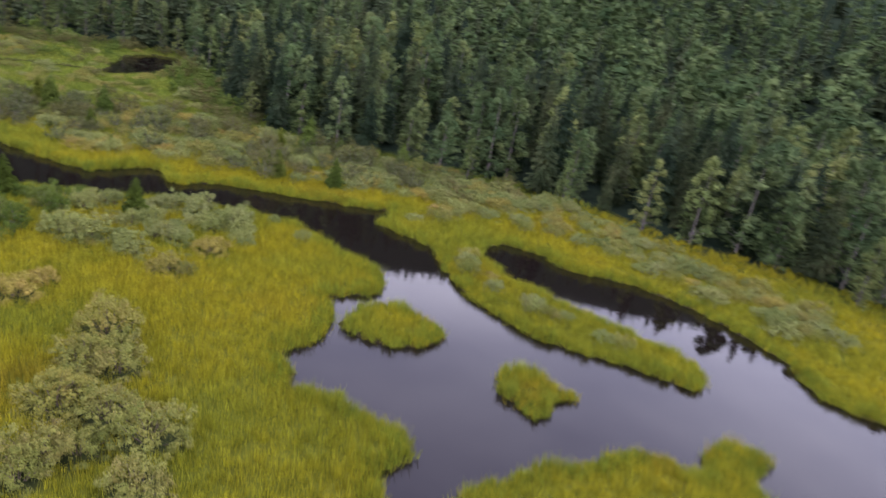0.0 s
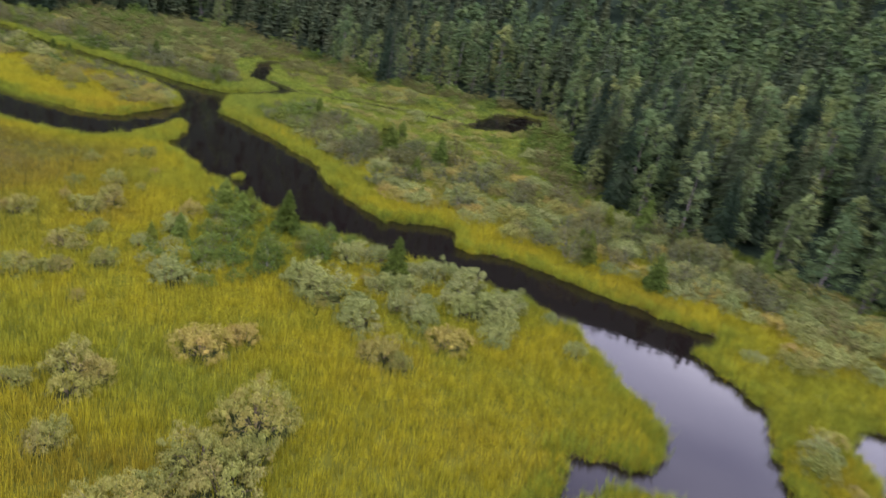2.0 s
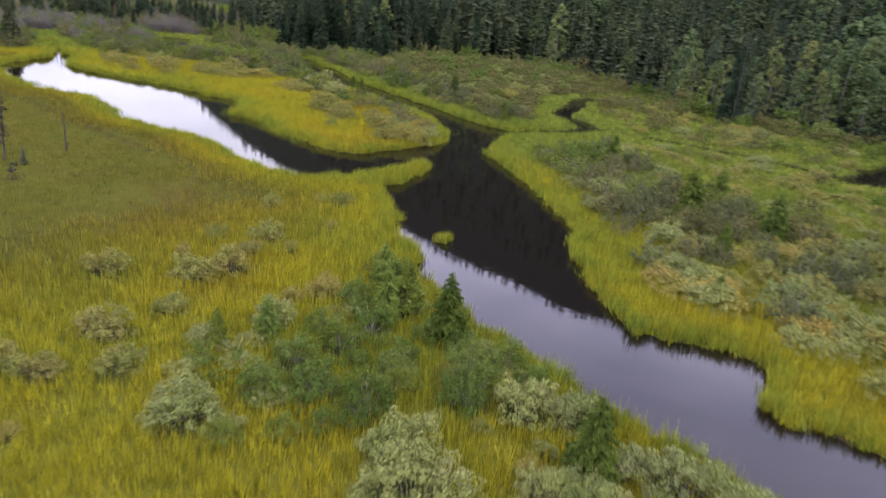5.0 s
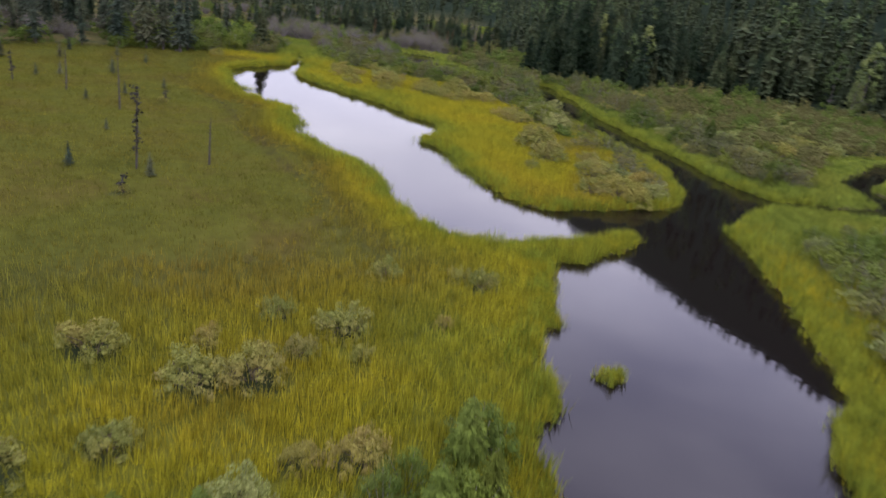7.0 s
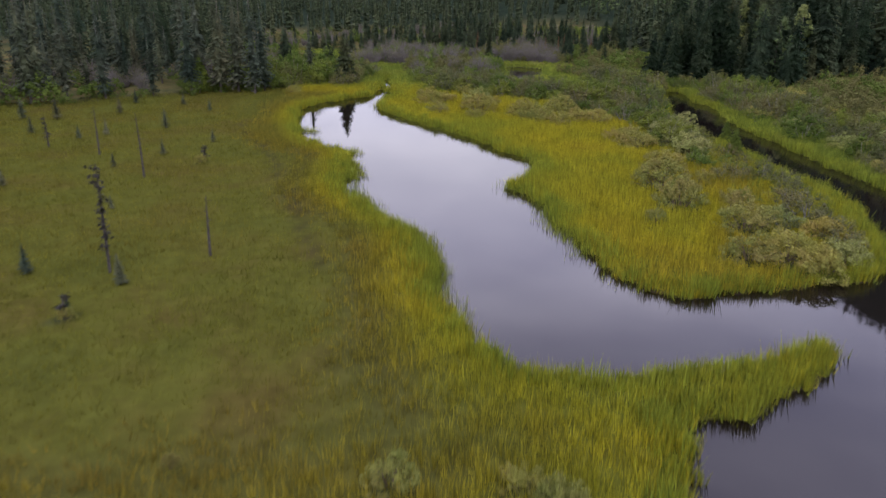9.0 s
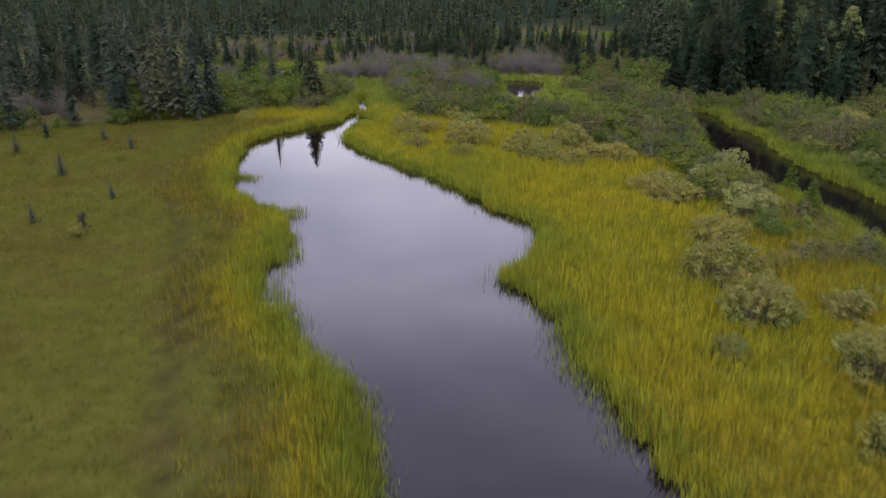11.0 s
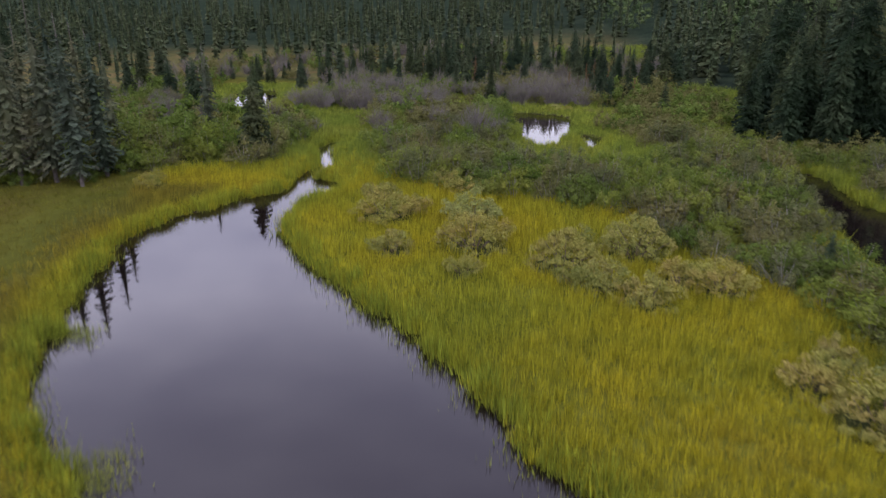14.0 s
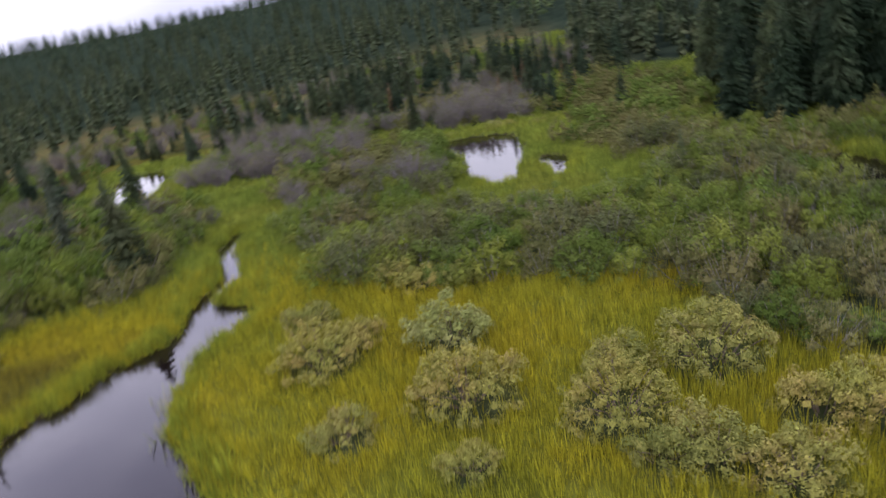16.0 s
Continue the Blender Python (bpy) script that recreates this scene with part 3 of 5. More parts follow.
def tubes(lines, sides=5, hub=None):
    """Tapered tubes along lines of (x, y, z, radius); with a hub they all grow from one point."""
    V, Fc, base = [], [], 0
    if hub is not None:
        V, base = [np.array([hub], float)], 1
    for line in lines:
        line = np.array(line, float)
        for i, (x, y, z, r) in enumerate(line):
            d = line[min(i + 1, len(line) - 1), :3] - line[max(i - 1, 0), :3]
            d /= np.linalg.norm(d) + 1e-9
            u = np.cross(d, (0.31, 0.95, 0.1) if abs(d[2]) > 0.5 else (0, 0, 1))
            u /= np.linalg.norm(u)
            w = np.cross(d, u)
            a = np.arange(sides) * 2 * np.pi / sides
            V.append(np.array([x, y, z]) + r * (np.cos(a)[:, None] * u + np.sin(a)[:, None] * w))
        if hub is not None:
            Fc += [(0, base + (k + 1) % sides, base + k) for k in range(sides)]
        for i in range(len(line) - 1):
            for k in range(sides):
                p, q = base + i * sides + k, base + i * sides + (k + 1) % sides
                Fc += [(p, q, q + sides), (p, q + sides, p + sides)]
        base += len(line) * sides
    return np.concatenate(V), np.array(Fc)


def leaves(rng, centres, size, out_from, flat=0.7, aspect=0.5, jitter=0.42):
    """Diamond leaves at the centres, facing roughly outward and up."""
    n = len(centres)
    nrm = centres - out_from
    nrm /= np.linalg.norm(nrm, axis=1, keepdims=True) + 1e-6
    nrm = nrm * flat + rng.normal(0, jitter, (n, 3)) + (0, 0, 0.45)
    nrm /= np.linalg.norm(nrm, axis=1, keepdims=True)
    u = np.cross(nrm, rng.normal(0, 1, (n, 3)))
    u /= np.linalg.norm(u, axis=1, keepdims=True) + 1e-6
    w = np.cross(nrm, u)
    w /= np.linalg.norm(w, axis=1, keepdims=True) + 1e-6
    s = size * rng.uniform(0.6, 1.35, (n, 1))
    V = np.stack([centres - u * s, centres + w * s * aspect, centres + u * s, centres - w * s * aspect], 1).reshape(-1, 3)
    i = np.arange(n)[:, None] * 4
    return V, np.concatenate([i + (0, 1, 2), i + (0, 2, 3)], 1).reshape(-1, 3)


def clumps(rng, centres, radius, squash=0.8):
    """Small uneven eight-sided lumps, the dense inside of a tuft of leaves."""
    n = len(centres)
    base = np.array([(1, 0, 0), (0, 1, 0), (-1, 0, 0), (0, -1, 0), (0, 0, squash), (0, 0, -squash)], float)
    V = centres[:, None] + base[None] * radius * rng.uniform(0.6, 1.35, (n, 6, 1)) + rng.normal(0, 0.15 * radius, (n, 6, 3))
    f = np.array([(0, 1, 4), (1, 2, 4), (2, 3, 4), (3, 0, 4), (1, 0, 5), (2, 1, 5), (3, 2, 5), (0, 3, 5)])
    return V.reshape(-1, 3), (f[None] + 6 * np.arange(n)[:, None, None]).reshape(-1, 3)


def joined(pieces):
    V, Fc, base = [], [], 0
    for v, f in pieces:
        V.append(v)
        Fc.append(f + base)
        base += len(v)
    return np.concatenate(V), np.concatenate(Fc)


# ---------------------------------------------------------------- ground and water
def axis(lo, hi, step, end_lo, end_hi):
    def tail(a, b):
        out, d = [], step
        while abs(a - b) > 1e-6 and (b - a) * d > 0 if b > a else (a > b):
            d = abs(d) * 1.16
            a = min(a + d, b) if b > a else max(a - d, b)
            out.append(a)
        return out
    return np.array(tail(lo, end_lo)[::-1] + list(np.arange(lo, hi + 1e-6, step)) + tail(hi, end_hi))


_x, _y = axis(-20, 125, 0.7, -3000, 3000), axis(-50, 175, 0.7, -3000, 3500)
_X, _Y = np.meshgrid(_x, _y)
_Z = ground_height(_X.ravel(), _Y.ravel())
_i = np.arange(len(_y) - 1)[:, None] * len(_x) + np.arange(len(_x) - 1)[None]
_quads = np.stack([_i, _i + 1, _i + 1 + len(_x), _i + len(_x)], -1).reshape(-1, 4)
def is_bog(x, y, s):
    """Open bog away from the shore, west of the northern pond."""
    reach = np.interp(y, [48, 56, 64, 100, 110], [3.2, 2.2, 0.5, 0.8, 3.0])
    return smooth(reach - 0.4, reach + 4.2, s + 1.0 * drift(x, y, 0.35, 5.0)) * smooth(42, 50, y + 0.35 * (40 - x)) * (x < np.interp(y, [50, 60, 70, 80, 90, 100, 112], [48, 44, 40, 38, 31, 28.5, 24]))


TRAIL = np.array([(25, 93), (27.4, 88.5), (30, 83.8), (32.0, 79.8), (33.3, 76.0), (34.9, 72.6), (35.8, 70.0), (36.8, 67.8), (37.3, 65.8), (38.2, 63.5), (39.8, 60)], float)  # a wet winding game trail over the bog


def is_dry(x, y):
    """Drier olive-brown meadow between the sedge by the water and the bog."""
    s = shore(x, y)
    d = smooth(35, 47, y - 0.25 * (x - 40) + 3 * drift(x, y, 0.2, 8.0)) * smooth(np.interp(y, [46, 56], [1.2, 0.5]), np.interp(y, [46, 56], [6.5, 2.6]), s + 0.8 * drift(x, y, 0.3, 5.0)) * (x < np.interp(y, [30, 50, 60, 70, 80, 90, 100, 112], [52, 49, 46, 42.5, 39.5, 34, 30, 30])) * (y < 112)
    return np.maximum(d, is_bog(x, y, s))


def is_meadow(x, y):
    """Greener shrubby meadow east of the channel and north of the thickets."""
    return np.maximum(smooth(60, 72, x + 3 * drift(x, y, 0.15, 2.0)), smooth(112, 122, y + 3 * drift(x, y, 0.15, 3.0)))


def is_muskeg(x, y):
    """Open boggy woodland north and west of the ponds, with moss and low brown brush between thin trees."""
    v = out_of_valley(x, y)
    return smooth(-1, 3, v) * smooth(55, 25, v) * np.maximum(smooth(122, 132, y) * smooth(80, 66, x), smooth(26, 18, x) * smooth(70, 80, y))


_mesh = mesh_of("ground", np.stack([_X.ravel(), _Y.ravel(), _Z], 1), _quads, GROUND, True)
# woods: woodland floor, darker thicket ground, and shrub shade painted on the ground
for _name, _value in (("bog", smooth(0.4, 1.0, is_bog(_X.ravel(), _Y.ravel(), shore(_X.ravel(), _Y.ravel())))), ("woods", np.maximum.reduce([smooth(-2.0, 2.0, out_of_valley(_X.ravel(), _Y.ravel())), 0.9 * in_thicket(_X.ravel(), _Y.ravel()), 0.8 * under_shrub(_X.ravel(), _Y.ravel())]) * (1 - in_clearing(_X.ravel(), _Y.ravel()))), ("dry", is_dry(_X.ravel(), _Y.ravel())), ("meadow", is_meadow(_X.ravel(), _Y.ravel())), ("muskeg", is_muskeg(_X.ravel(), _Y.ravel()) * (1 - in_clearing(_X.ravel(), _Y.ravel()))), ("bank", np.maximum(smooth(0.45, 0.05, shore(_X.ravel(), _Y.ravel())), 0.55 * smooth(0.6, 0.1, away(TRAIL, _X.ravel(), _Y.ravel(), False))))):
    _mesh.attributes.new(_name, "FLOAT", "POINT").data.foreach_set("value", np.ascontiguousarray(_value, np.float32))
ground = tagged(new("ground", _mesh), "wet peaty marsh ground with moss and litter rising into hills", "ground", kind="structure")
_w = np.array([(-85, -72, 0), (125, -72, 0), (125, 185, 0), (-85, 185, 0)], float)
water = tagged(new("water", mesh_of("water", _w, np.array([[0, 1, 2, 3]]), WATER)), "still dark brown tannin-stained water of ponds and a winding stream", "water", kind="structure")

# the mountain far behind the north-western ridge, its distance haze painted in as a bluish colour
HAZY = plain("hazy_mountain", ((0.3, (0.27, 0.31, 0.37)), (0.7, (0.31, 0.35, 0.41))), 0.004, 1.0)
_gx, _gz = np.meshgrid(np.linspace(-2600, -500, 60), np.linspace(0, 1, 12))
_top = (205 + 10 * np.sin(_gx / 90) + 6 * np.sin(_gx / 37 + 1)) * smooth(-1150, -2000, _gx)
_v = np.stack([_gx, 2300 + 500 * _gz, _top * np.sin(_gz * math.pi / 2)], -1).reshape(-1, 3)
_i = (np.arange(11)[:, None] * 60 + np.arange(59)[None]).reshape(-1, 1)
tagged(new("backdrop", mesh_of("backdrop", _v, _i + np.array([[0, 1, 61, 60]]), HAZY, True)), "distant mountain on the horizon, coloured blue-grey for haze", "mountain", kind="structure")


# ---------------------------------------------------------------- grass
LINE = np.array([(-5, 2), (20, 4), (42, 22), (47, 50), (47, 100)], float)  # the valley's middle, where the plants are thickest


def blades(rng, x, y, height, width, lean, tuft=7, spread=0.16, sink=0.05):
    """Tufts of tapered blades that lean outward, one triangle a blade."""
    m = len(x)
    ztuft = ground_height(x, y)
    grow = rng.uniform(0.75, 1.2, m)
    rep = lambda v: np.repeat(np.broadcast_to(v, m), tuft)
    x, y, z, height, width, grow = (rep(v) for v in (x, y, ztuft, height, width, grow))
    n = len(x)
    b, q = rng.uniform(0, 2 * np.pi, n), np.abs(rng.normal(0, 1, n))
    x, y = x + np.cos(b) * q * spread, y + np.sin(b) * q * spread
    a, h = rng.uniform(0, 2 * np.pi, n), height * grow * rng.uniform(0.6, 1.15, n)
    w = width * rng.uniform(0.7, 1.3, n) / 2
    l = lean * h * np.clip(0.25 + 0.5 * q, 0, 1.3) * rng.uniform(0.3, 1.0, n)
    base = np.stack([x, y, np.maximum(z, -0.3) - sink], 1)
    side = np.stack([np.cos(a) * w, np.sin(a) * w, 0 * w], 1)
    tip = base + np.stack([np.cos(b) * l, np.sin(b) * l, h + sink], 1)
    V = np.stack([base - side, base + side, tip], 1).reshape(-1, 3)
    return V, np.arange(3 * n).reshape(-1, 3)


def turf(name, rng, x, y, height, width, lean, leaf, tuft=7, spread=0.16):
    """A stretch of grass as one mesh, every tuft a little lighter or darker than the next."""
    me = mesh_of(name, *blades(rng, x, y, height, width, lean, tuft, spread), leaf)
    tone = np.clip(0.5 + 0.22 * rng.normal(0, 1, len(x)) + 0.12 * drift(x, y, 3.1, 2.0), 0, 1)
    me.attributes.new("tone", "FLOAT", "POINT").data.foreach_set("value", np.repeat(tone, 3 * tuft).astype(np.float32))
    return me


def sow(seed, count, x0, x1, y0, y1, wanted):
    rng = np.random.default_rng(seed)
    x, y = rng.uniform(x0, x1, count), rng.uniform(y0, y1, count)
    keep = rng.uniform(0, 1, count) < wanted(x, y)
    return rng, x[keep], y[keep]


def near_line(x, y):
    return away(LINE, x, y, False)


def sedge_wanted(x, y):
    s = shore(x, y)
    w = smooth(-0.15, 0.25, s) * (1 - is_bog(x, y, s)) * np.maximum(out_of_valley(x, y) < 2, in_clearing(x, y))
    return w * (0.26 + 0.74 * smooth(52, 18, near_line(x, y))) * (1 - 0.85 * in_thicket(x, y)) * (1 - 0.9 * under_shrub(x, y))


rng, x, y = sow(11, 1020000, -34, 122, -45, 214, sedge_wanted)
wide = 0.030 + 0.03 * smooth(15, 50, near_line(x, y))
islet = np.where(np.hypot(x - 52.5, y - 38.8) < 1.5, 0.55, 1.0)
tall = islet * (1 - 0.4 * smooth(78, 92, x)) * (0.60 + 0.10 * drift(x, y, 0.3, 3.0) + 0.08 * drift(x, y, 1.9, 1.0)) * (1 - 0.45 * is_bog(x, y, shore(x, y)))
green = rng.uniform(0, 1, len(x)) < is_meadow(x, y)
for name, label, leaf, sel in (("sedge_meadow", "tall yellow-green sedge covering the marsh", SEDGE, ~green), ("meadow_grass", "pale green grass between the meadow shrubs", MEADOW_GRASS, green)):
    me = turf(name, rng, x[sel], y[sel], tall[sel], wide[sel], 0.42, leaf)
    me.attributes.new("dry", "FLOAT", "POINT").data.foreach_set("value", np.repeat(is_dry(x[sel], y[sel]), 21).astype(np.float32))
    tagged(new(name, me), label, "grass", kind="stuff")

rng, x, y = sow(12, 190000, -30, 48, 40, 125, lambda x, y: is_bog(x, y, shore(x, y)) * (out_of_valley(x, y) < 1) * (0.5 + 0.3 * drift(x, y, 0.5, 6.0)) * smooth(0.1, 0.45, away(TRAIL, x, y, False)))
tagged(new("bog_sedge", turf("bog_sedge", rng, x, y, 0.25, 0.028, 0.55, BOG_SEDGE, 4, 0.32)), "short olive-brown bog sedge and moss", "grass", kind="stuff")

rng, x, y = sow(13, 430000, 18, 78, -32, 130, lambda x, y: smooth(-0.12, 0.12, shore(x, y)) * smooth(1.3, 0.3, shore(x, y)) * smooth(60, 30, near_line(x, y)))
tagged(new("shore_sedge", turf("shore_sedge", rng, x, y, (0.40 + 0.36 * smooth(-0.25, 0.5, drift(x, y, 2.3, 4.0))) * np.where(np.hypot(x - 52.5, y - 38.8) < 1.5, 0.6, 1.0), 0.04, 0.4, SHORE_SEDGE)), "bright green sedge fringe hanging over the water's edge", "grass", kind="stuff")

rng, x, y = sow(14, 900000, 28, 54, 55, 112, lambda x, y: smooth(-1.3, -0.1, shore(x, y) + 0.35 * drift(x, y, 0.5, 7.0)) * smooth(0.1, -0.1, shore(x, y)) * (0.04 + 0.24 * smooth(0.1, 0.7, drift(x, y, 0.22, 7.0))) * (1 - 0.8 * smooth(40, 38, x)) * (1 - 0.5 * smooth(45, 47, x)))
more, x2, y2 = sow(15, 120000, 37, 50, 52, 75, lambda x, y: smooth(-1.1, -0.2, shore(x, y)) * smooth(0.2, -0.05, shore(x, y)) * (x < np.interp(y, [53, 62, 75], [50, 46.5, 43])) * smooth(0.0, 0.5, drift(x, y, 0.45, 3.0)))
_, x3, y3 = sow(16, 60000, 29, 39, 76, 92, lambda x, y: smooth(-2.0, -0.5, shore(x, y)) * smooth(0.1, -0.1, shore(x, y)) * 0.4 * smooth(-0.3, 0.4, drift(x, y, 0.9, 1.0)))
x, y = np.concatenate([x, x2, x3]), np.concatenate([y, y2, y3])
tagged(new("water_sedge", turf("water_sedge", rng, x, y, 0.66, 0.028, 0.3, SHORE_SEDGE, 3, 0.15)), "sparse upright sedge standing in shallow water", "grass", kind="stuff")


# ---------------------------------------------------------------- shrubs and trees, built once each
def cushion(rng, centre, radius, per, high=0.85, low=-0.25):
    """Leaf places over the upper part of a small uneven mound, with a few shoots standing out of it."""
    a, z = rng.uniform(0, 6.283, per), rng.uniform(low, 1.0, per)
    q = np.sqrt(np.maximum(0, 1 - z * z))
    lump = radius * (1 + 0.16 * np.sin(3 * a + rng.uniform(0, 6)) * q) * (rng.normal(0.97, 0.10, per) + 0.35 * (rng.uniform(0, 1, per) < 0.10))
    return centre + np.stack([np.cos(a) * q, np.sin(a) * q, z * high], 1) * lump[:, None]


def tuft_leaves(rng, centres, radius, stretch, per, leaf, aspect, low, jitter):
    """Dense rounded sprays: leaves over the upper part of every tuft, turned outward and up."""
    n = len(centres)
    a, z = rng.uniform(0, 6.283, (n, per)), rng.uniform(low, 1.0, (n, per))
    q = np.sqrt(np.maximum(0, 1 - z * z))
    way = np.stack([np.cos(a) * q, np.sin(a) * q, z], -1)
    ripple = 1 + 0.16 * np.sin(3 * a + rng.uniform(0, 6, (n, 1))) * q
    reach = radius[:, None] * ripple * (rng.normal(0.95, 0.09, (n, per)) + 0.30 * (rng.uniform(0, 1, (n, per)) < 0.09))
    pts = centres[:, None] + way * reach[..., None] * (1, 1, stretch)
    nrm = (way * (1, 1, 0.9) + (0, 0, 0.30) + rng.normal(0, jitter, way.shape)).reshape(-1, 3)
    nrm /= np.linalg.norm(nrm, axis=1, keepdims=True)
    pts = pts.reshape(-1, 3)
    u = np.cross(nrm, rng.normal(0, 1, nrm.shape))
    u /= np.linalg.norm(u, axis=1, keepdims=True) + 1e-6
    w = np.cross(nrm, u)
    s = leaf * rng.uniform(0.65, 1.35, (len(pts), 1))
    V = np.stack([pts - u * s, pts + w * s * aspect, pts + u * s, pts - w * s * aspect], 1).reshape(-1, 3)
    V[:, 2] = np.maximum(V[:, 2], 0.02)
    i = np.arange(len(pts))[:, None] * 4
    return V, np.concatenate([i + (0, 1, 2), i + (0, 2, 3)], 1).reshape(-1, 3)


def shrub_shape(seed, tufts, per, leaf, tall=1.0, stems=12, puff=0.2, stretch=1.0, domes=5, uneven=0.14, low=-0.25, jitter=0.26, aspect=0.5, fill=1.5):
    """A shrub about 1 m in radius: leafy tufts over several domes, dark gaps between them, and the stems that carry them."""
    rng = np.random.default_rng(seed)
    k = np.arange(domes) + 0.5
    da, dr = k * 2.39996 + seed, np.sqrt(k / domes) * 0.62
    dx, dy = np.cos(da) * dr + rng.normal(0, 0.06, domes), np.sin(da) * dr + rng.normal(0, 0.06, domes)
    dsize, dtop = rng.uniform(0.40, 0.58, domes), rng.uniform(0.72, 1.05, domes) * (1.0 - 0.25 * dr)
    k = np.arange(tufts) + 0.5
    a, r = k * 2.39996 + rng.normal(0, 0.2, tufts), np.sqrt(k / tufts) * 1.0 + rng.normal(0, 0.03, tufts)
    x, y = np.cos(a) * r, np.sin(a) * r
    far = np.hypot(x[:, None] - dx, y[:, None] - dy) / dsize
    crest = (dtop * (0.30 + 0.70 * np.sqrt(np.maximum(0, 1 - (far * 0.86) ** 2)))).max(1)
    ok = far.min(1) < fill
    x, y, crest = x[ok], y[ok], crest[ok]
    n = len(x)
    top = tall * crest * rng.uniform(1 - uneven, 1 + 0.5 * uneven, n)
    size = puff * rng.uniform(0.75, 1.25, n) * (1.0 - 0.2 * np.hypot(x, y))
    c = np.stack([x, y, np.maximum(top - size * stretch, 0.35 * size)], 1)
    foliage = tuft_leaves(rng, c, size, stretch, per, leaf, aspect, low, jitter)
    # a second, sparser storey of leaves below the tufts, in their shade
    under = rng.choice(n, 2 * n // 3, False)
    below = c[under] * (0.86, 0.86, 0.55)
    shaded = tuft_leaves(rng, below, size[under] * 1.05, 1.0, max(6, per // 3), leaf, aspect, -0.6, 0.4)
    core = clumps(rng, c * (0.93, 0.93, 1.0) - np.stack([0 * size, 0 * size, size * 0.35 * stretch], 1), 0.55 * puff, 0.6 * stretch)
    V, Fc = joined([foliage, shaded, core])
    V[:, 2] = np.maximum(V[:, 2], 0.01)
    lines = []
    for i in rng.choice(n, min(stems, n), False):
        m = c[i] * (0.5, 0.5, 0.5) + rng.normal(0, 0.05, 3)
        lines.append([(c[i][0] * 0.12, c[i][1] * 0.12, -0.1, 0.02), (*m, 0.013), (c[i][0], c[i][1], c[i][2] + size[i] * stretch * 0.9, 0.004)])
    return (V, Fc), lines


def shrub_meshes(seed, mat, bark, **shape):
    foliage, lines = shrub_shape(seed, **shape)
    return mesh_of("foliage", *foliage, mat), mesh_of("branchwork", *tubes(lines, 4, (0, 0, -0.25)), bark)


def brush_meshes(seed, shoots, mat, bark, tall=1.8):
    """Leafless brush: many thin upright stems that fork near the top, with a few leaves left."""
    rng = np.random.default_rng(seed)
    k = np.arange(shoots) + 0.5
    a, r = k * 2.39996 + rng.normal(0, 0.3, shoots), np.sqrt(k / shoots) * 0.9
    top = tall * (0.35 + 0.6 * np.sqrt(np.maximum(0, 1 - r ** 2))) * rng.uniform(0.7, 1.15, shoots)
    lines, ends = [], []
    for x, y, z in zip(np.cos(a) * r, np.sin(a) * r, top):
        m = np.array([x * 0.7, y * 0.7, z * 0.55])
        lines.append([(x * 0.2, y * 0.2, -0.1, 0.022), (*m, 0.014), (x, y, z, 0.004)])
        ends.append((x, y, z))
        for _ in range(2):
            e = m + (x * 0.4 + rng.normal(0, 0.13), y * 0.4 + rng.normal(0, 0.13), z * rng.uniform(0.25, 0.42))
            lines.append([(*m, 0.011), (*(m * 0.5 + e * 0.5), 0.008), (*e, 0.003)])
            ends.append(tuple(e))
    pts = np.repeat(np.array(ends), 2, 0) + rng.normal(0, 0.07, (2 * len(ends), 3))
    fol = leaves(rng, pts, 0.045, np.array([0, 0, 0.2]), 0.7, 0.5)
    return mesh_of("foliage", *fol, mat), mesh_of("branchwork", *tubes(lines, 3, (0, 0, -0.25)), bark)


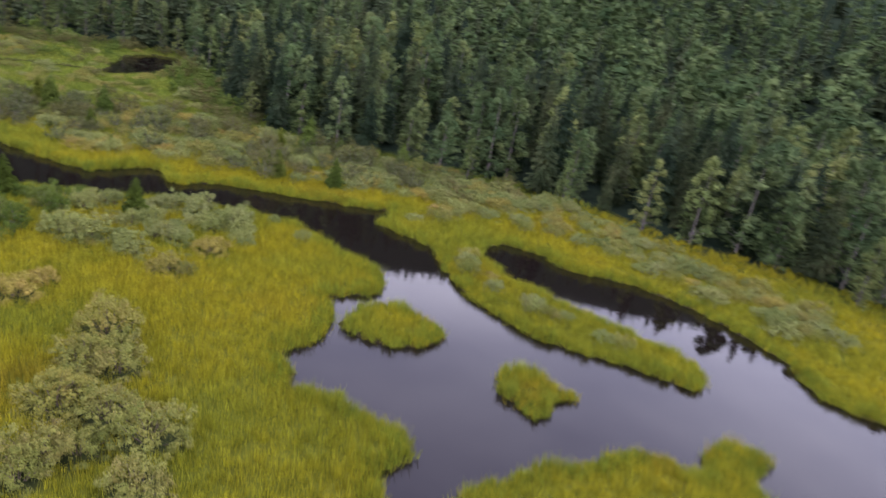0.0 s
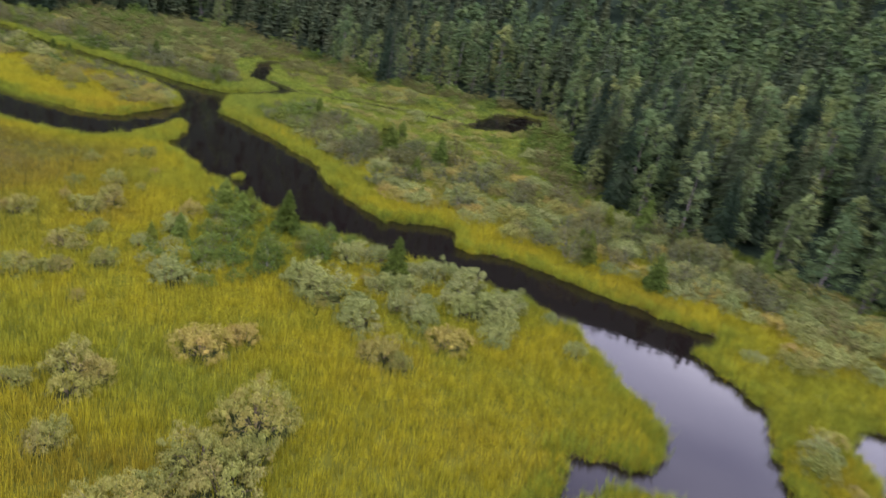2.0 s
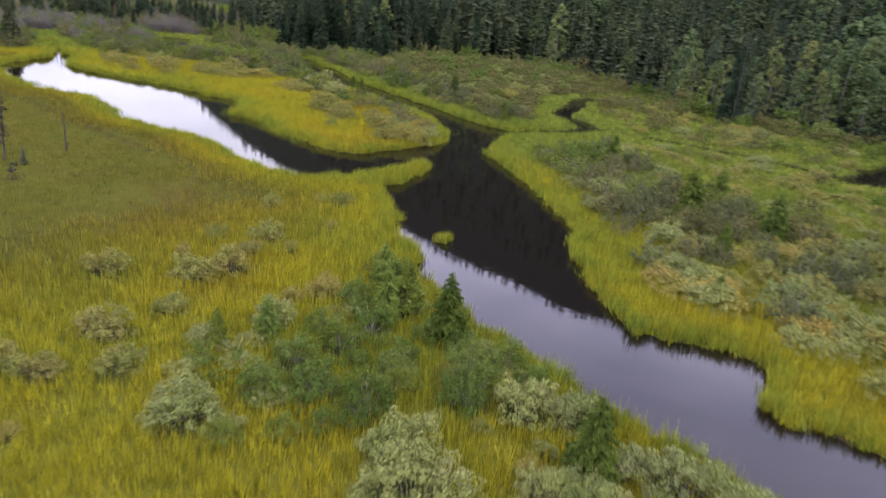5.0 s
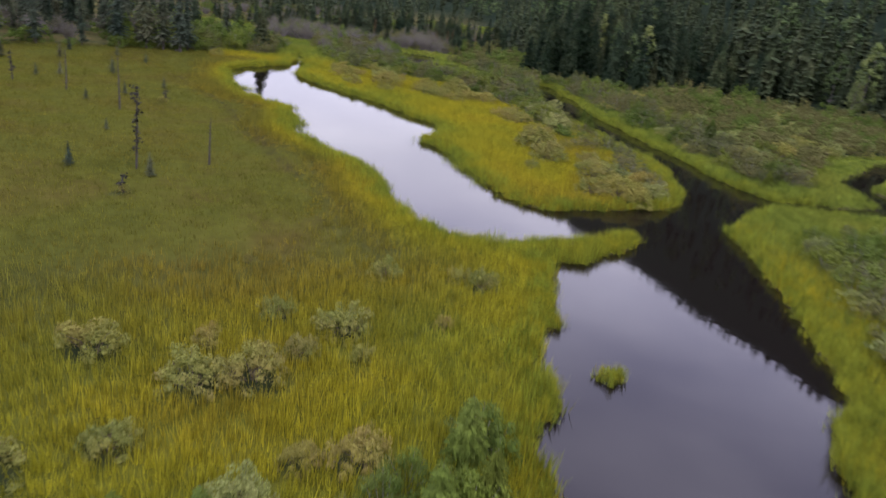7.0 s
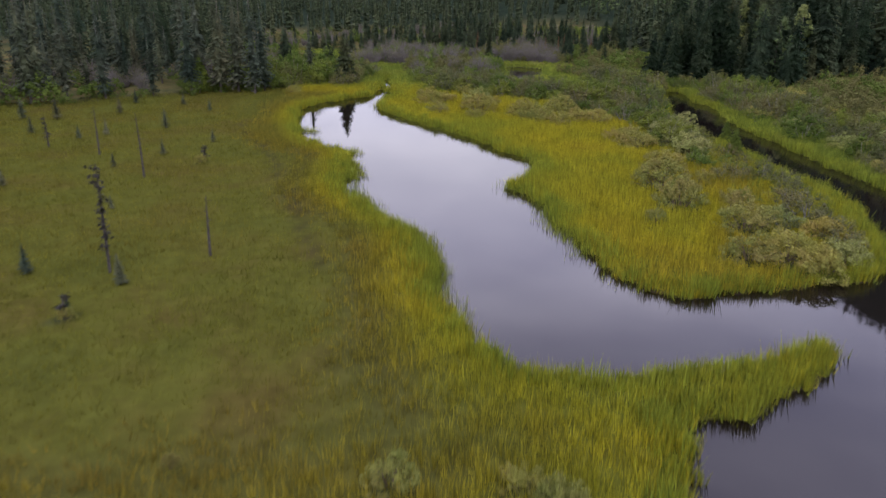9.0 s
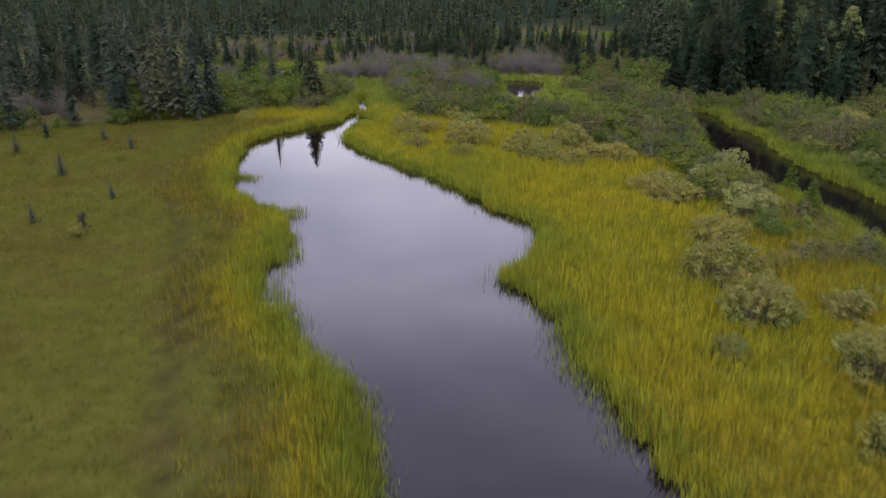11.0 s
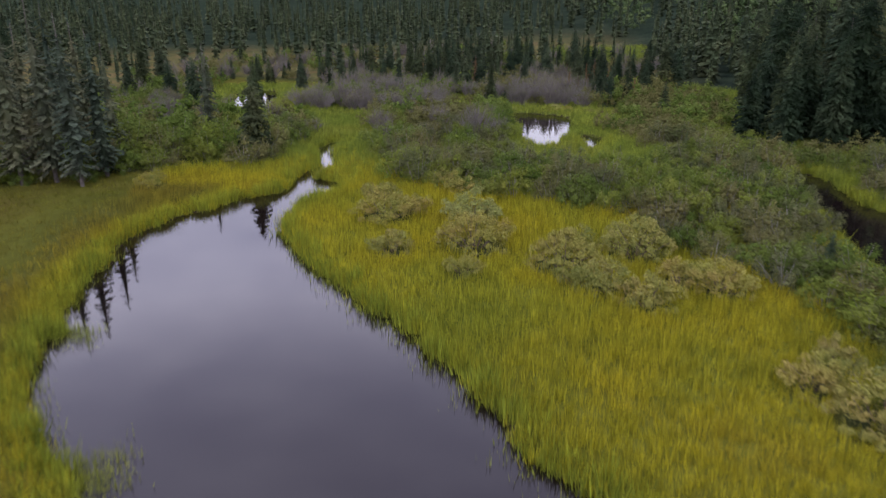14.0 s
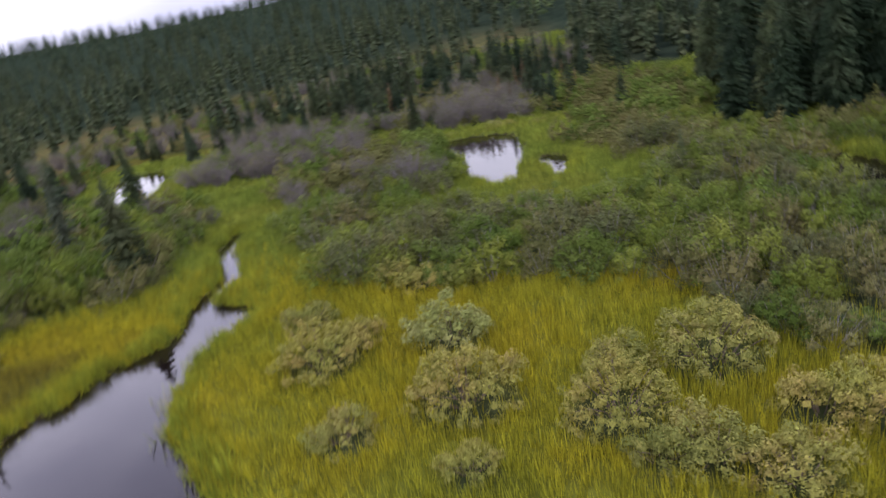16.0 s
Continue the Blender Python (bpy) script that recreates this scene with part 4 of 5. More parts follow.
def spruce_mesh(rng, height, radius, whorls, per, ragged=0.25, low=0.08, fine=True, slim=1.0):
    """Drooping branches in whorls round the trunk. fine: every branch has side sprays."""
    P = []
    zs = low * height + (1 - low) * height * (np.linspace(0, 1, whorls) ** 0.92)
    for z in zs[:-1]:
        t = (z - low * height) / (height * (1 - low))
        r0 = radius * (1 - t) ** 0.68 * (0.55 + 0.45 * min(1, t * 6 + 0.35)) + 0.07 * radius
        n = max(3, int(per * (0.5 + 0.5 * (1 - t)) + 0.5))
        a0 = rng.uniform(0, 6.28)
        for k in range(n):
            a = a0 + 6.283 * k / n + rng.normal(0, 0.25)
            r = r0 * rng.uniform(1 - ragged * 1.6, 1 + ragged)
            zb = z + rng.normal(0, 0.35 * height / whorls)
            d = np.array([math.cos(a), math.sin(a), 0])
            s = np.array([-math.sin(a), math.cos(a), 0])
            drop = r * rng.uniform(0.25, 0.55)
            p0, p1 = np.array([0, 0, zb]), np.array([0, 0, zb - drop]) + d * r
            m = p0 * 0.45 + p1 * 0.55 + (0, 0, 0.08 * r)
            w = r * (slim * rng.uniform(0.22, 0.34) if fine else rng.uniform(0.34, 0.5))
            P += [(p0, m - s * w - (0, 0, 0.12 * r), p1), (p0, p1, m + s * w - (0, 0, 0.12 * r))]
            if fine:
                for sg in (-1, 1):
                    for f in (0.35, 0.62, 0.82):
                        q = p0 * (1 - f) + p1 * f
                        e = q + s * sg * w * (1.45 - f) + d * r * 0.16 - (0, 0, r * rng.uniform(0.08, 0.26))
                        P.append((q - d * 0.09 * r, e, q + d * 0.12 * r + (0, 0, 0.03 * r)))
    V = np.array(P).reshape(-1, 3)
    # the dense dark inside, an uneven cone
    sides, rows, C = 7, 5, []
    for k in range(rows):
        f = k / (rows - 1)
        a = np.arange(sides) * 6.283 / sides + 0.4 * k
        r = radius * 0.5 * (1 - f) ** 0.9 * rng.uniform(0.75, 1.2, sides) * (0.5 if k == 0 else 1)
        C.append(np.stack([np.cos(a) * r, np.sin(a) * r, np.full(sides, height * (low + (0.96 - low) * f))], 1))
    F2 = [t for k in range(rows - 1) for s in range(sides) for t in
          ((k * sides + s, k * sides + (s + 1) % sides, (k + 1) * sides + s), (k * sides + (s + 1) % sides, (k + 1) * sides + (s + 1) % sides, (k + 1) * sides + s))]
    return joined([(V, np.arange(len(V)).reshape(-1, 3)), (np.concatenate(C), np.array(F2))])


def broadleaf_mesh(rng, height, radius, lobes, per, leaf, low=0.1, puff=0.36):
    """A crown of rounded leafy clumps with gaps between them."""
    t = (np.arange(lobes) + rng.uniform(0, 1, lobes)) / lobes
    a, q = rng.uniform(0, 6.283, lobes), np.sqrt(rng.uniform(0.15, 1, lobes))
    prof = np.sin(np.pi * (0.14 + 0.84 * t) ** 0.8) ** 0.7
    c = np.stack([np.cos(a) * q * radius * prof, np.sin(a) * q * radius * prof, height * (low + (0.95 - low) * t)], 1)
    size = radius * puff * rng.uniform(0.75, 1.25, lobes) * (1.15 - 0.45 * t)
    pts, frm = [], []
    for k, s in zip(c, size):
        pts.append(cushion(rng, k, s, per, 0.9, -0.5))
        frm.append(np.repeat((k - (0, 0, 0.3 * s))[None], per, 0))
    pts, frm = np.concatenate(pts), np.concatenate(frm)
    return joined([leaves(rng, pts, leaf, frm, 1.0, 0.7, 0.24), clumps(rng, c, 0.62 * radius * puff)]), c


def empty_thing(name, x, y, z, turn, size, label, category, group=""):
    ob = new(name)
    ob.empty_display_size = 0.2
    ob.matrix_basis = Matrix.Translation((x, y, z)) @ Matrix.Rotation(turn, 4, "Z") @ Matrix.Diagonal((*size, 1))
    return tagged(ob, label, category, group)


def place(proto, x, y, turn, size, lift=-0.05):
    z = float(ground_height(np.array([x]), np.array([y]))[0]) + lift
    return Matrix.Translation((x, y, z)) @ Matrix.Rotation(turn, 4, "Z") @ Matrix.Diagonal((*size, 1))


def set_out(proto, x, y, turn, size, used):
    """The prototype itself at its first place, copies after that."""
    m = place(proto, x, y, turn, size)
    if proto.name not in used:
        used.add(proto.name)
        proto.matrix_basis = m
        return proto
    ob = copy_thing(proto, Matrix())
    ob.matrix_basis = m
    return ob


used = set()


def shrub_kinds(name, label, group, count, seed, build=shrub_meshes, **shape):
    made = []
    for k in range(count):
        fol, stem = build(seed + k, **shape)
        root = empty_thing(name, 0, 0, 0, 0, (1, 1, 1), label, "shrub", group)
        part("foliage", fol, root)
        part("branchwork", stem, root, "thin bare woody stems")
        made.append(root)
    return made


OLIVE = shrub_kinds("willow_shrub", "low rounded olive-green willow shrub growing in the sedge", "willow shrubs on the marsh", 5, 100, tufts=54, per=74, leaf=0.031, mat=WILLOW_OLIVE, bark=STEM, tall=1.0, puff=0.172, uneven=0.3, domes=4)
OLIVE_BIG = shrub_kinds("willow_shrub", "broad mounded olive-green willow shrub growing in the sedge", "willow shrubs on the marsh", 4, 150, tufts=100, per=62, leaf=0.023, mat=WILLOW_OLIVE, bark=STEM, tall=0.95, stems=16, puff=0.122, uneven=0.3, domes=6)
GREY = shrub_kinds("grey_willow_shrub", "bushy grey-green willow shrub beside the channel", "grey willows by the channel", 5, 200, tufts=56, per=74, leaf=0.031, mat=WILLOW_GREY, bark=STEM, tall=1.1, puff=0.172, uneven=0.3, domes=5)
TAN = shrub_kinds("bog_birch_shrub", "rounded tan and pale-pink tinged bog birch shrub in the sedge", "bog birches on the marsh", 3, 300, tufts=54, per=74, leaf=0.031, mat=BIRCH_DWARF, bark=STEM, tall=0.95, puff=0.172, uneven=0.3, domes=4)
ALDER_SHAPE = dict(fill=1.25, tufts=19, per=165, leaf=0.036, tall=1.9, stems=12, puff=0.25, stretch=1.45, domes=6, uneven=0.4, low=-0.5, jitter=0.32)
TALL_SHAPE = dict(fill=1.25, tufts=26, per=120, leaf=0.032, tall=1.75, stems=14, puff=0.195, stretch=1.75, domes=6, uneven=0.42, low=-0.55, jitter=0.34, aspect=0.42)
ALDER = shrub_kinds("alder_shrub", "tall open green alder shrub with pale bare stems", "alders in the thicket", 6, 400, mat=ALDER_LEAF, bark=PALE_BARK, **ALDER_SHAPE)

for kinds, places, seed in ((OLIVE, OLIVE_SOUTH + OLIVE_MIDDLE + OLIVE_NORTH, 1), (TAN, TAN_AT, 2), (GREY, GREY_SOUTH + GREY_NORTH, 3), (ALDER, ALDER_POINT, 4)):
    rng = np.random.default_rng(seed)
    for n, (x, y, r) in enumerate(places):
        protos = OLIVE_BIG if kinds is OLIVE and r >= 1.25 else kinds
        set_out(protos[n % len(protos)], x, y, rng.uniform(0, 6.28), (r * 1.16, r * 1.16, (0.24 + r * rng.uniform(0.8, 1.05)) * (1.25 if kinds is GREY else 0.9 if kinds is ALDER else 1.2)), used)


def scatter(seed, loop, spacing, keep=0.85):
    """Uneven places inside a loop, at about one spacing from each other."""
    rng = np.random.default_rng(seed)
    loop = np.array(loop, float)
    lo, hi = loop.min(0), loop.max(0)
    gx, gy = np.meshgrid(np.arange(lo[0], hi[0], spacing), np.arange(lo[1], hi[1], spacing))
    gx, gy = gx + rng.uniform(-0.45, 0.45, gx.shape) * spacing, gy + rng.uniform(-0.45, 0.45, gy.shape) * spacing
    ok = inside(loop, gx, gy) & (rng.uniform(0, 1, gx.shape) < keep) & (shore(gx, gy) > 0.7)
    return rng, np.stack([gx[ok], gy[ok]], 1)


TALL = shrub_kinds("tall_willow", "tall soft grey-green willow with pale stems showing", "tall willows", 5, 450, mat=WILLOW_TALL, bark=PALE_BARK, **TALL_SHAPE)
BARE = shrub_kinds("bare_brush", "grey leafless brush of many thin upright stems", "leafless brush", 3, 480, build=brush_meshes, shoots=60, mat=WILLOW_TALL, bark=TWIG)


waiting = []


def plant(seed, loop, gap, keep, kinds, low, high, squat=(0.75, 1.05)):
    """Shrubs over a stretch of the plan; kinds is a list of (prototypes, share)."""
    rng, spots = scatter(seed, loop, gap, keep)
    for n, (x, y) in enumerate(spots):
        pick, q = rng.uniform(), 0.0
        for protos, share in kinds:
            q += share
            if pick < q:
                break
        r = rng.uniform(low, high)
        waiting.append((protos, n, float(x), float(y), rng.uniform(0, 6.28), r, r * rng.uniform(*squat)))


def thicket(name, label, rows, shapes, mat):
    """Far shrubs that nobody could count, as one mesh."""
    pieces = []
    for n, (_, _, x, y, turn, r, h) in enumerate(rows):
        v, f = shapes[n % len(shapes)]
        c, q, z = math.cos(turn) * r, math.sin(turn) * r, float(ground_height(np.array([x]), np.array([y]))[0]) - 0.05
        pieces.append((np.stack([c * v[:, 0] - q * v[:, 1] + x, q * v[:, 0] + c * v[:, 1] + y, v[:, 2] * h + z], 1), f))
    return tagged(new(name, mesh_of(name, *joined(pieces), mat)), label, "thicket", kind="stuff")


plant(31, ALDER_EAST, 1.55, 0.9, [(ALDER, 0.62), (TALL, 0.38)], 0.8, 1.75, (0.55, 1.1))
plant(32, ALDER_WEST, 1.7, 0.9, [(ALDER, 0.75), (TALL, 0.25)], 1.0, 2.1, (0.6, 1.1))
plant(33, WOODS_FOOT, 2.4, 0.7, [(ALDER, 1.0)], 0.8, 1.7, (0.6, 1.1))
plant(34, PENINSULA_NORTH, 1.6, 0.9, [(TALL, 0.7), (ALDER, 0.3)], 0.9, 1.7, (0.6, 1.0))
plant(35, [(61.5, 62.5), (64.5, 63), (66.3, 70), (66.6, 75), (65.4, 82), (65, 86), (61, 86), (62.5, 76), (62, 68)], 1.6, 0.7, [(TALL, 0.75), (GREY, 0.15), (ALDER, 0.1)], 0.7, 1.3, (0.55, 0.9))
plant(41, BANK[:6] + BANK[-6:], 1.4, 0.8, [(GREY, 0.46), (TALL, 0.26), (OLIVE, 0.17), (TAN, 0.11)], 0.8, 1.6, (0.85, 1.2))
plant(46, BANK[5:13], 1.55, 0.85, [(TALL, 0.55), (ALDER, 0.25), (GREY, 0.2)], 0.6, 1.7, (0.6, 1.1))
plant(42, SPIT, 1.6, 0.8, [(GREY, 0.62), (OLIVE, 0.25), (TAN, 0.13)], 0.85, 1.6, (0.85, 1.15))
plant(48, SPIT_BACK, 1.3, 0.8, [(GREY, 0.7), (OLIVE, 0.3)], 0.6, 1.05, (1.05, 1.35))
plant(49, CHANNEL_FILL, 1.5, 0.5, [(GREY, 0.5), (OLIVE, 0.4), (TAN, 0.1)], 0.35, 0.7, (0.9, 1.2))
plant(50, NORTH_RIM, 1.8, 0.6, [(OLIVE, 0.6), (GREY, 0.4)], 0.5, 1.1, (0.5, 0.8))
plant(43, CHANNEL_EAST, 1.95, 0.88, [(GREY, 0.14), (TALL, 0.52), (ALDER, 0.22), (OLIVE, 0.12)], 0.8, 1.8)
plant(44, MEADOW, 2.2, 0.75, [(OLIVE, 0.6), (TALL, 0.2), (GREY, 0.2)], 0.7, 1.5, (0.55, 0.8))
plant(47, [(90, 36), (97, 38), (104, 35), (112, 36), (118, 42), (118, 50), (112, 60), (106, 70), (98, 64), (92, 60), (96, 50), (95, 44)], 2.3, 0.75, [(OLIVE, 0.4), (TALL, 0.3), (GREY, 0.15), (ALDER, 0.15)], 0.7, 1.4, (0.6, 0.9))
plant(45, FAR_MEADOW, 2.3, 0.75, [(OLIVE, 0.5), (TALL, 0.4), (GREY, 0.1)], 0.8, 1.6, (0.6, 0.9))
plant(65, [(79, 17), (92, 24.5), (106, 31.5), (120, 39), (118, 46), (108, 37), (97, 35), (88, 30), (79, 26)], 2.1, 0.8, [(TALL, 0.5), (ALDER, 0.35), (GREY, 0.15)], 0.9, 1.9, (0.7, 1.1))
plant(66, [(118, 44), (121, 44), (119.5, 54), (111, 74), (117, 95), (121.5, 116), (114, 112), (110, 92), (105, 76), (108, 62)], 2.2, 0.8, [(TALL, 0.55), (ALDER, 0.35), (GREY, 0.1)], 0.9, 1.9, (0.7, 1.1))
plant(51, NORTH_BRUSH, 2.0, 0.85, [(BARE, 0.8), (ALDER, 0.2)], 1.1, 1.8)
plant(52, NORTH_PINK, 2.1, 0.9, [(BARE, 0.8), (TALL, 0.2)], 1.2, 2.0, (0.6, 1.0))
plant(68, [(59.5, 147), (66, 146), (70, 153), (66, 160), (60, 156)], 2.1, 0.8, [(TALL, 0.7), (ALDER, 0.3)], 1.2, 1.9, (0.8, 1.2))
plant(53, NORTH_GREEN, 1.8, 0.9, [(TALL, 0.6), (ALDER, 0.4)], 1.0, 1.8, (0.6, 1.0))
plant(54, NORTH_MIDDLE, 1.7, 0.9, [(ALDER, 0.5), (TALL, 0.3), (BARE, 0.2)], 1.0, 1.8)
plant(67, CHANNEL_HEAD, 1.7, 0.9, [(TALL, 0.6), (ALDER, 0.4)], 0.8, 1.5, (0.6, 1.0))
plant(60, POOL_EAST, 1.7, 0.9, [(TALL, 0.55), (ALDER, 0.45)], 0.9, 1.6, (0.6, 1.0))
plant(61, POOL_WEST, 1.7, 0.9, [(ALDER, 0.6), (TALL, 0.4)], 0.9, 1.6, (0.6, 1.0))
plant(62, [(6, 140), (13, 135), (15, 146), (13, 152), (8, 152)], 2.0, 0.75, [(TALL, 0.5), (ALDER, 0.3), (BARE, 0.2)], 0.8, 1.5)
plant(63, [(-30, 92), (7, 108), (18, 117), (12, 126), (4, 124), (-6, 112), (-30, 104)], 2.9, 0.7, [(BARE, 0.65), (ALDER, 0.35)], 0.9, 1.8)
plant(64, [(-2, 158), (8, 168), (24, 170), (26, 164), (30, 158), (45, 160), (50, 166), (62, 184), (76, 166), (72, 200), (50, 215), (20, 205), (0, 190)], 3.0, 0.75, [(ALDER, 0.3), (BARE, 0.45), (TALL, 0.25)], 0.9, 1.7)
plant(56, CREEK_HEAD, 2.2, 0.8, [(ALDER, 0.7), (BARE, 0.3)], 0.9, 1.6)
plant(57, POINT_THICKET, 1.3, 0.75, [(ALDER, 0.6), (GREY, 0.28), (OLIVE, 0.12)], 0.45, 0.85, (0.7, 1.05))
plant(58, CHANNEL_WEST, 1.5, 0.4, [(GREY, 0.8), (OLIVE, 0.2)], 0.5, 1.0, (0.95, 1.25))
plant(55, NORTH_WEST, 2.6, 0.75, [(ALDER, 0.6), (BARE, 0.4)], 0.9, 1.7)

# the nearest of each kind stand singly, those far off run together
for protos, most, name, label, leaf_mat, shape in ((ALDER, 280, "alder_thicket", "far green alder thicket", ALDER_LEAF, ALDER_SHAPE), (TALL, 290, "willow_thicket", "far grey-green willow thicket", WILLOW_TALL, TALL_SHAPE), (BARE, 300, "", "", None, None), (OLIVE, 330, "", "", None, None), (GREY, 330, "", "", None, None), (TAN, 300, "", "", None, None)):
    rows = [w for w in waiting if w[0] is protos]
    order = np.argsort(near_line(np.array([w[2] for w in rows]), np.array([w[3] for w in rows])))
    for i in order[:most]:
        _, n, x, y, turn, r, h = rows[i]
        set_out(protos[n % len(protos)], x, y, turn, (r, r, h), used)
    if shape and len(rows) > most:
        coarse = [shrub_shape(700 + k, **dict(shape, per=shape["per"] // 5, leaf=shape["leaf"] * 2.1))[0] for k in range(5)]
        thicket(name, label, [rows[i] for i in order[most:]], coarse, leaf_mat)


# ---------------------------------------------------------------- trees
def tree_kinds(name, label, category, group, count, seed, build, mat, bark, crown="crown"):
    made = []
    for k in range(count):
        rng = np.random.default_rng(seed + k)
        crown_mesh, lines = build(rng)
        root = empty_thing(name, 0, 0, 0, 0, (1, 1, 1), label, category, group)
        part("trunk", mesh_of("trunk", *tubes(lines, 6, (0, 0, -0.4)), bark), root)
        part(crown, mesh_of(crown, *crown_mesh, mat), root)
        made.append(root)
    return made


def straight(rng, h, r):
    return [[(0, 0, -0.3, r), (0.01 * h, 0, h * 0.5, r * 0.6), (0, 0, h * 0.99, 0.012)]]


def build_spruce(rng):
    return spruce_mesh(rng, 10.0, rng.uniform(1.15, 1.6), 58, 13, 0.42, slim=0.5), straight(rng, 10.0, 0.13)


def build_sapling(rng):
    return spruce_mesh(rng, 3.0, 0.92, 34, 15, 0.25, 0.02, slim=0.62), straight(rng, 3.0, 0.05)


def build_thin(rng):
    return spruce_mesh(rng, 7.0, 0.62, 46, 8, 0.55, 0.1, slim=0.7), straight(rng, 7.0, 0.09)


def build_aspen(rng):
    crown, c = broadleaf_mesh(rng, 9.0, rng.uniform(1.5, 2.0), 46, 52, 0.105, 0.06, 0.32)
    limbs = [[(0, 0, 0.1, 0.05), (0, 0, p[2] * 0.6, 0.05), (p[0] * 0.6, p[1] * 0.6, p[2] * 0.9, 0.025), (*p, 0.008)] for p in c[:9]]
    return crown, straight(rng, 8.4, 0.12) + limbs


SPRUCE = tree_kinds("spruce_tree", "dark green conical spruce at the edge of the woods", "tree", "spruces at the woods' edge", 5, 500, build_spruce, SPRUCE_NEEDLE, BARK)
THIN = tree_kinds("black_spruce", "thin ragged black spruce on boggy ground", "tree", "black spruces of the bog", 4, 520, build_thin, PALE_SPRUCE_NEEDLE, BARK)
SAPLING = tree_kinds("young_spruce", "small bright green young spruce among willow shrubs", "tree", "young spruces on the marsh", 3, 540, build_sapling, SAPLING_NEEDLE, BARK)
LARCH = tree_kinds("young_larch", "small light green feathery larch among willow shrubs", "tree", "young larches on the marsh", 2, 560, build_sapling, LARCH_NEEDLE, BARK)
RUSTY = tree_kinds("rusty_spruce", "small dying spruce with rust-brown needles", "tree", "dying spruces", 2, 570, build_thin, RUST_NEEDLE, BARK)
ASPEN = tree_kinds("aspen_tree", "rounded mid-green aspen at the edge of the woods", "tree", "aspens at the woods' edge", 5, 580, build_aspen, ASPEN_LEAF, TWIG)

# single young trees on the marsh: x, y, height
for n, (x, y, h) in enumerate([(46.8, 19.0, 3.0), (46.8, 28.0, 3.1), (46.7, 31.4, 2.3), (38.4, 30.4, 1.6), (65.3, 83.6, 2.4), (66.4, 89, 2.2), (78.2, 84.5, 3.0), (77, 71, 2.2),
                                (75.5, 68.5, 1.8), (71.8, 39.1, 3.4), (69.0, 36.4, 4.2), (66.4, 31.3, 2.5), (61.4, 27.1, 1.6), (70, 14, 2.8), (63.4, 13.7, 2.1), (61.0, 12.2, 2.9), (60.6, 7.0, 3.2), (61.5, 118.6, 2.8)]):
    set_out(SAPLING[n % 3], x, y, n * 1.3, (h / 3, h / 3, h / 3), used)
for n, (x, y, h) in enumerate([(46.4, 33.4, 2.4), (45.3, 30.6, 2.5), (40.2, 30.2, 2.0), (77.5, 53.2, 2.4), (73, 33, 3.4), (71.8, 11.4, 4.0), (71.7, 8.1, 2.4), (71.0, 1.5, 3.2), (76, 40, 3.0), (14, 112.5, 4.2)]):
    set_out(LARCH[n % 2], x, y, n * 1.1, (h / 3, h / 3, h / 3), used)
# one pale-stemmed birch before the western spruces
set_out(ASPEN[0], 12.4, 112.6, 0.4, (0.55, 0.55, 0.66), used)
# single spruces standing clear of the woods
for n, (x, y, h) in enumerate([(64.7, -27.3, 10.6), (62.7, -32, 10.5), (61.1, -33.8, 10.7), (61.2, -36, 10.4), (76.8, 9.9, 11.5), (76.8, 6.1, 11.5), (29.2, 121.2, 6.6), (20.6, 111.6, 11.0), (20.9, 114.2, 10.0), (20.3, 117.0, 8.8), (18.4, 112.4, 11.8), (16.6, 111.5, 12.2), (13.6, 110.6, 11.0), (18.6, 120, 8.0), (23.4, 127, 8.2), (22.9, 141.3, 5.8), (15.3, 144.2, 5.7), (25.3, 166, 5.1), (22.9, 160.6, 4.8), (33, 165.4, 4.2), (41, 168, 5.3), (44.3, 160, 4.8), (43.2, 157.5, 4.2),
                                (60.6, 153, 5.5), (59.9, 156.9, 3.8), (70.9, 160, 6.6), (73, 134.8, 6.0), (71.3, 127, 8.8), (72.5, 130.5, 9.5), (75, 127, 10.5), (28.5, 152, 4.0), (10, 150, 5.0), (12.5, 155, 4.6),
                                (6, 148, 5.2), (8, 160, 3.4), (30, 159, 4.4), (36, 158, 3.8), (52, 163, 5.0), (55, 170, 5.6), (65, 168, 5.5), (87, 21.5, 10.0), (88.5, 23.5, 8.5), (108, 67, 10.4), (60.5, 147.5, 4.5), (63, 151, 5.5), (64.5, 139.5, 4.0), (69.4, 130, 6.5), (61.9, 121.4, 2.6), (62.4, 98.9, 2.2), (39.9, 172, 5.0), (47.5, 150.5, 4.6), (70.1, 161.5, 7.1)]):
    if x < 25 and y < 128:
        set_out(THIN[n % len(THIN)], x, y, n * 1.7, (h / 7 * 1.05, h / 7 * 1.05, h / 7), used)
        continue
    w = h / 10 * (1.0 if x > 70 else 1.15)
    set_out(SPRUCE[n % len(SPRUCE)], x, y, n * 1.7, (w, w, h / 10), used)
for n, (x, y, h) in enumerate([(45.5, 163.5, 4.4), (38.5, 164, 4.0), (13, 151, 3.6), (57.5, 160, 3.4), (62.5, 161, 3.2)]):
    set_out(RUSTY[n % 2], x, y, n * 1.9, (h / 7 * 1.5, h / 7 * 1.5, h / 7), used)
rng, spots = scatter(72, [(54, 150), (70, 152), (73, 164), (60, 172), (50, 166)], 4.2, 0.4)
for n, (x, y) in enumerate(spots):
    h = rng.uniform(2.2, 4.6)
    set_out(RUSTY[n % 2], float(x), float(y), n * 1.9, (h / 7 * 1.7, h / 7 * 1.7, h / 7), used)
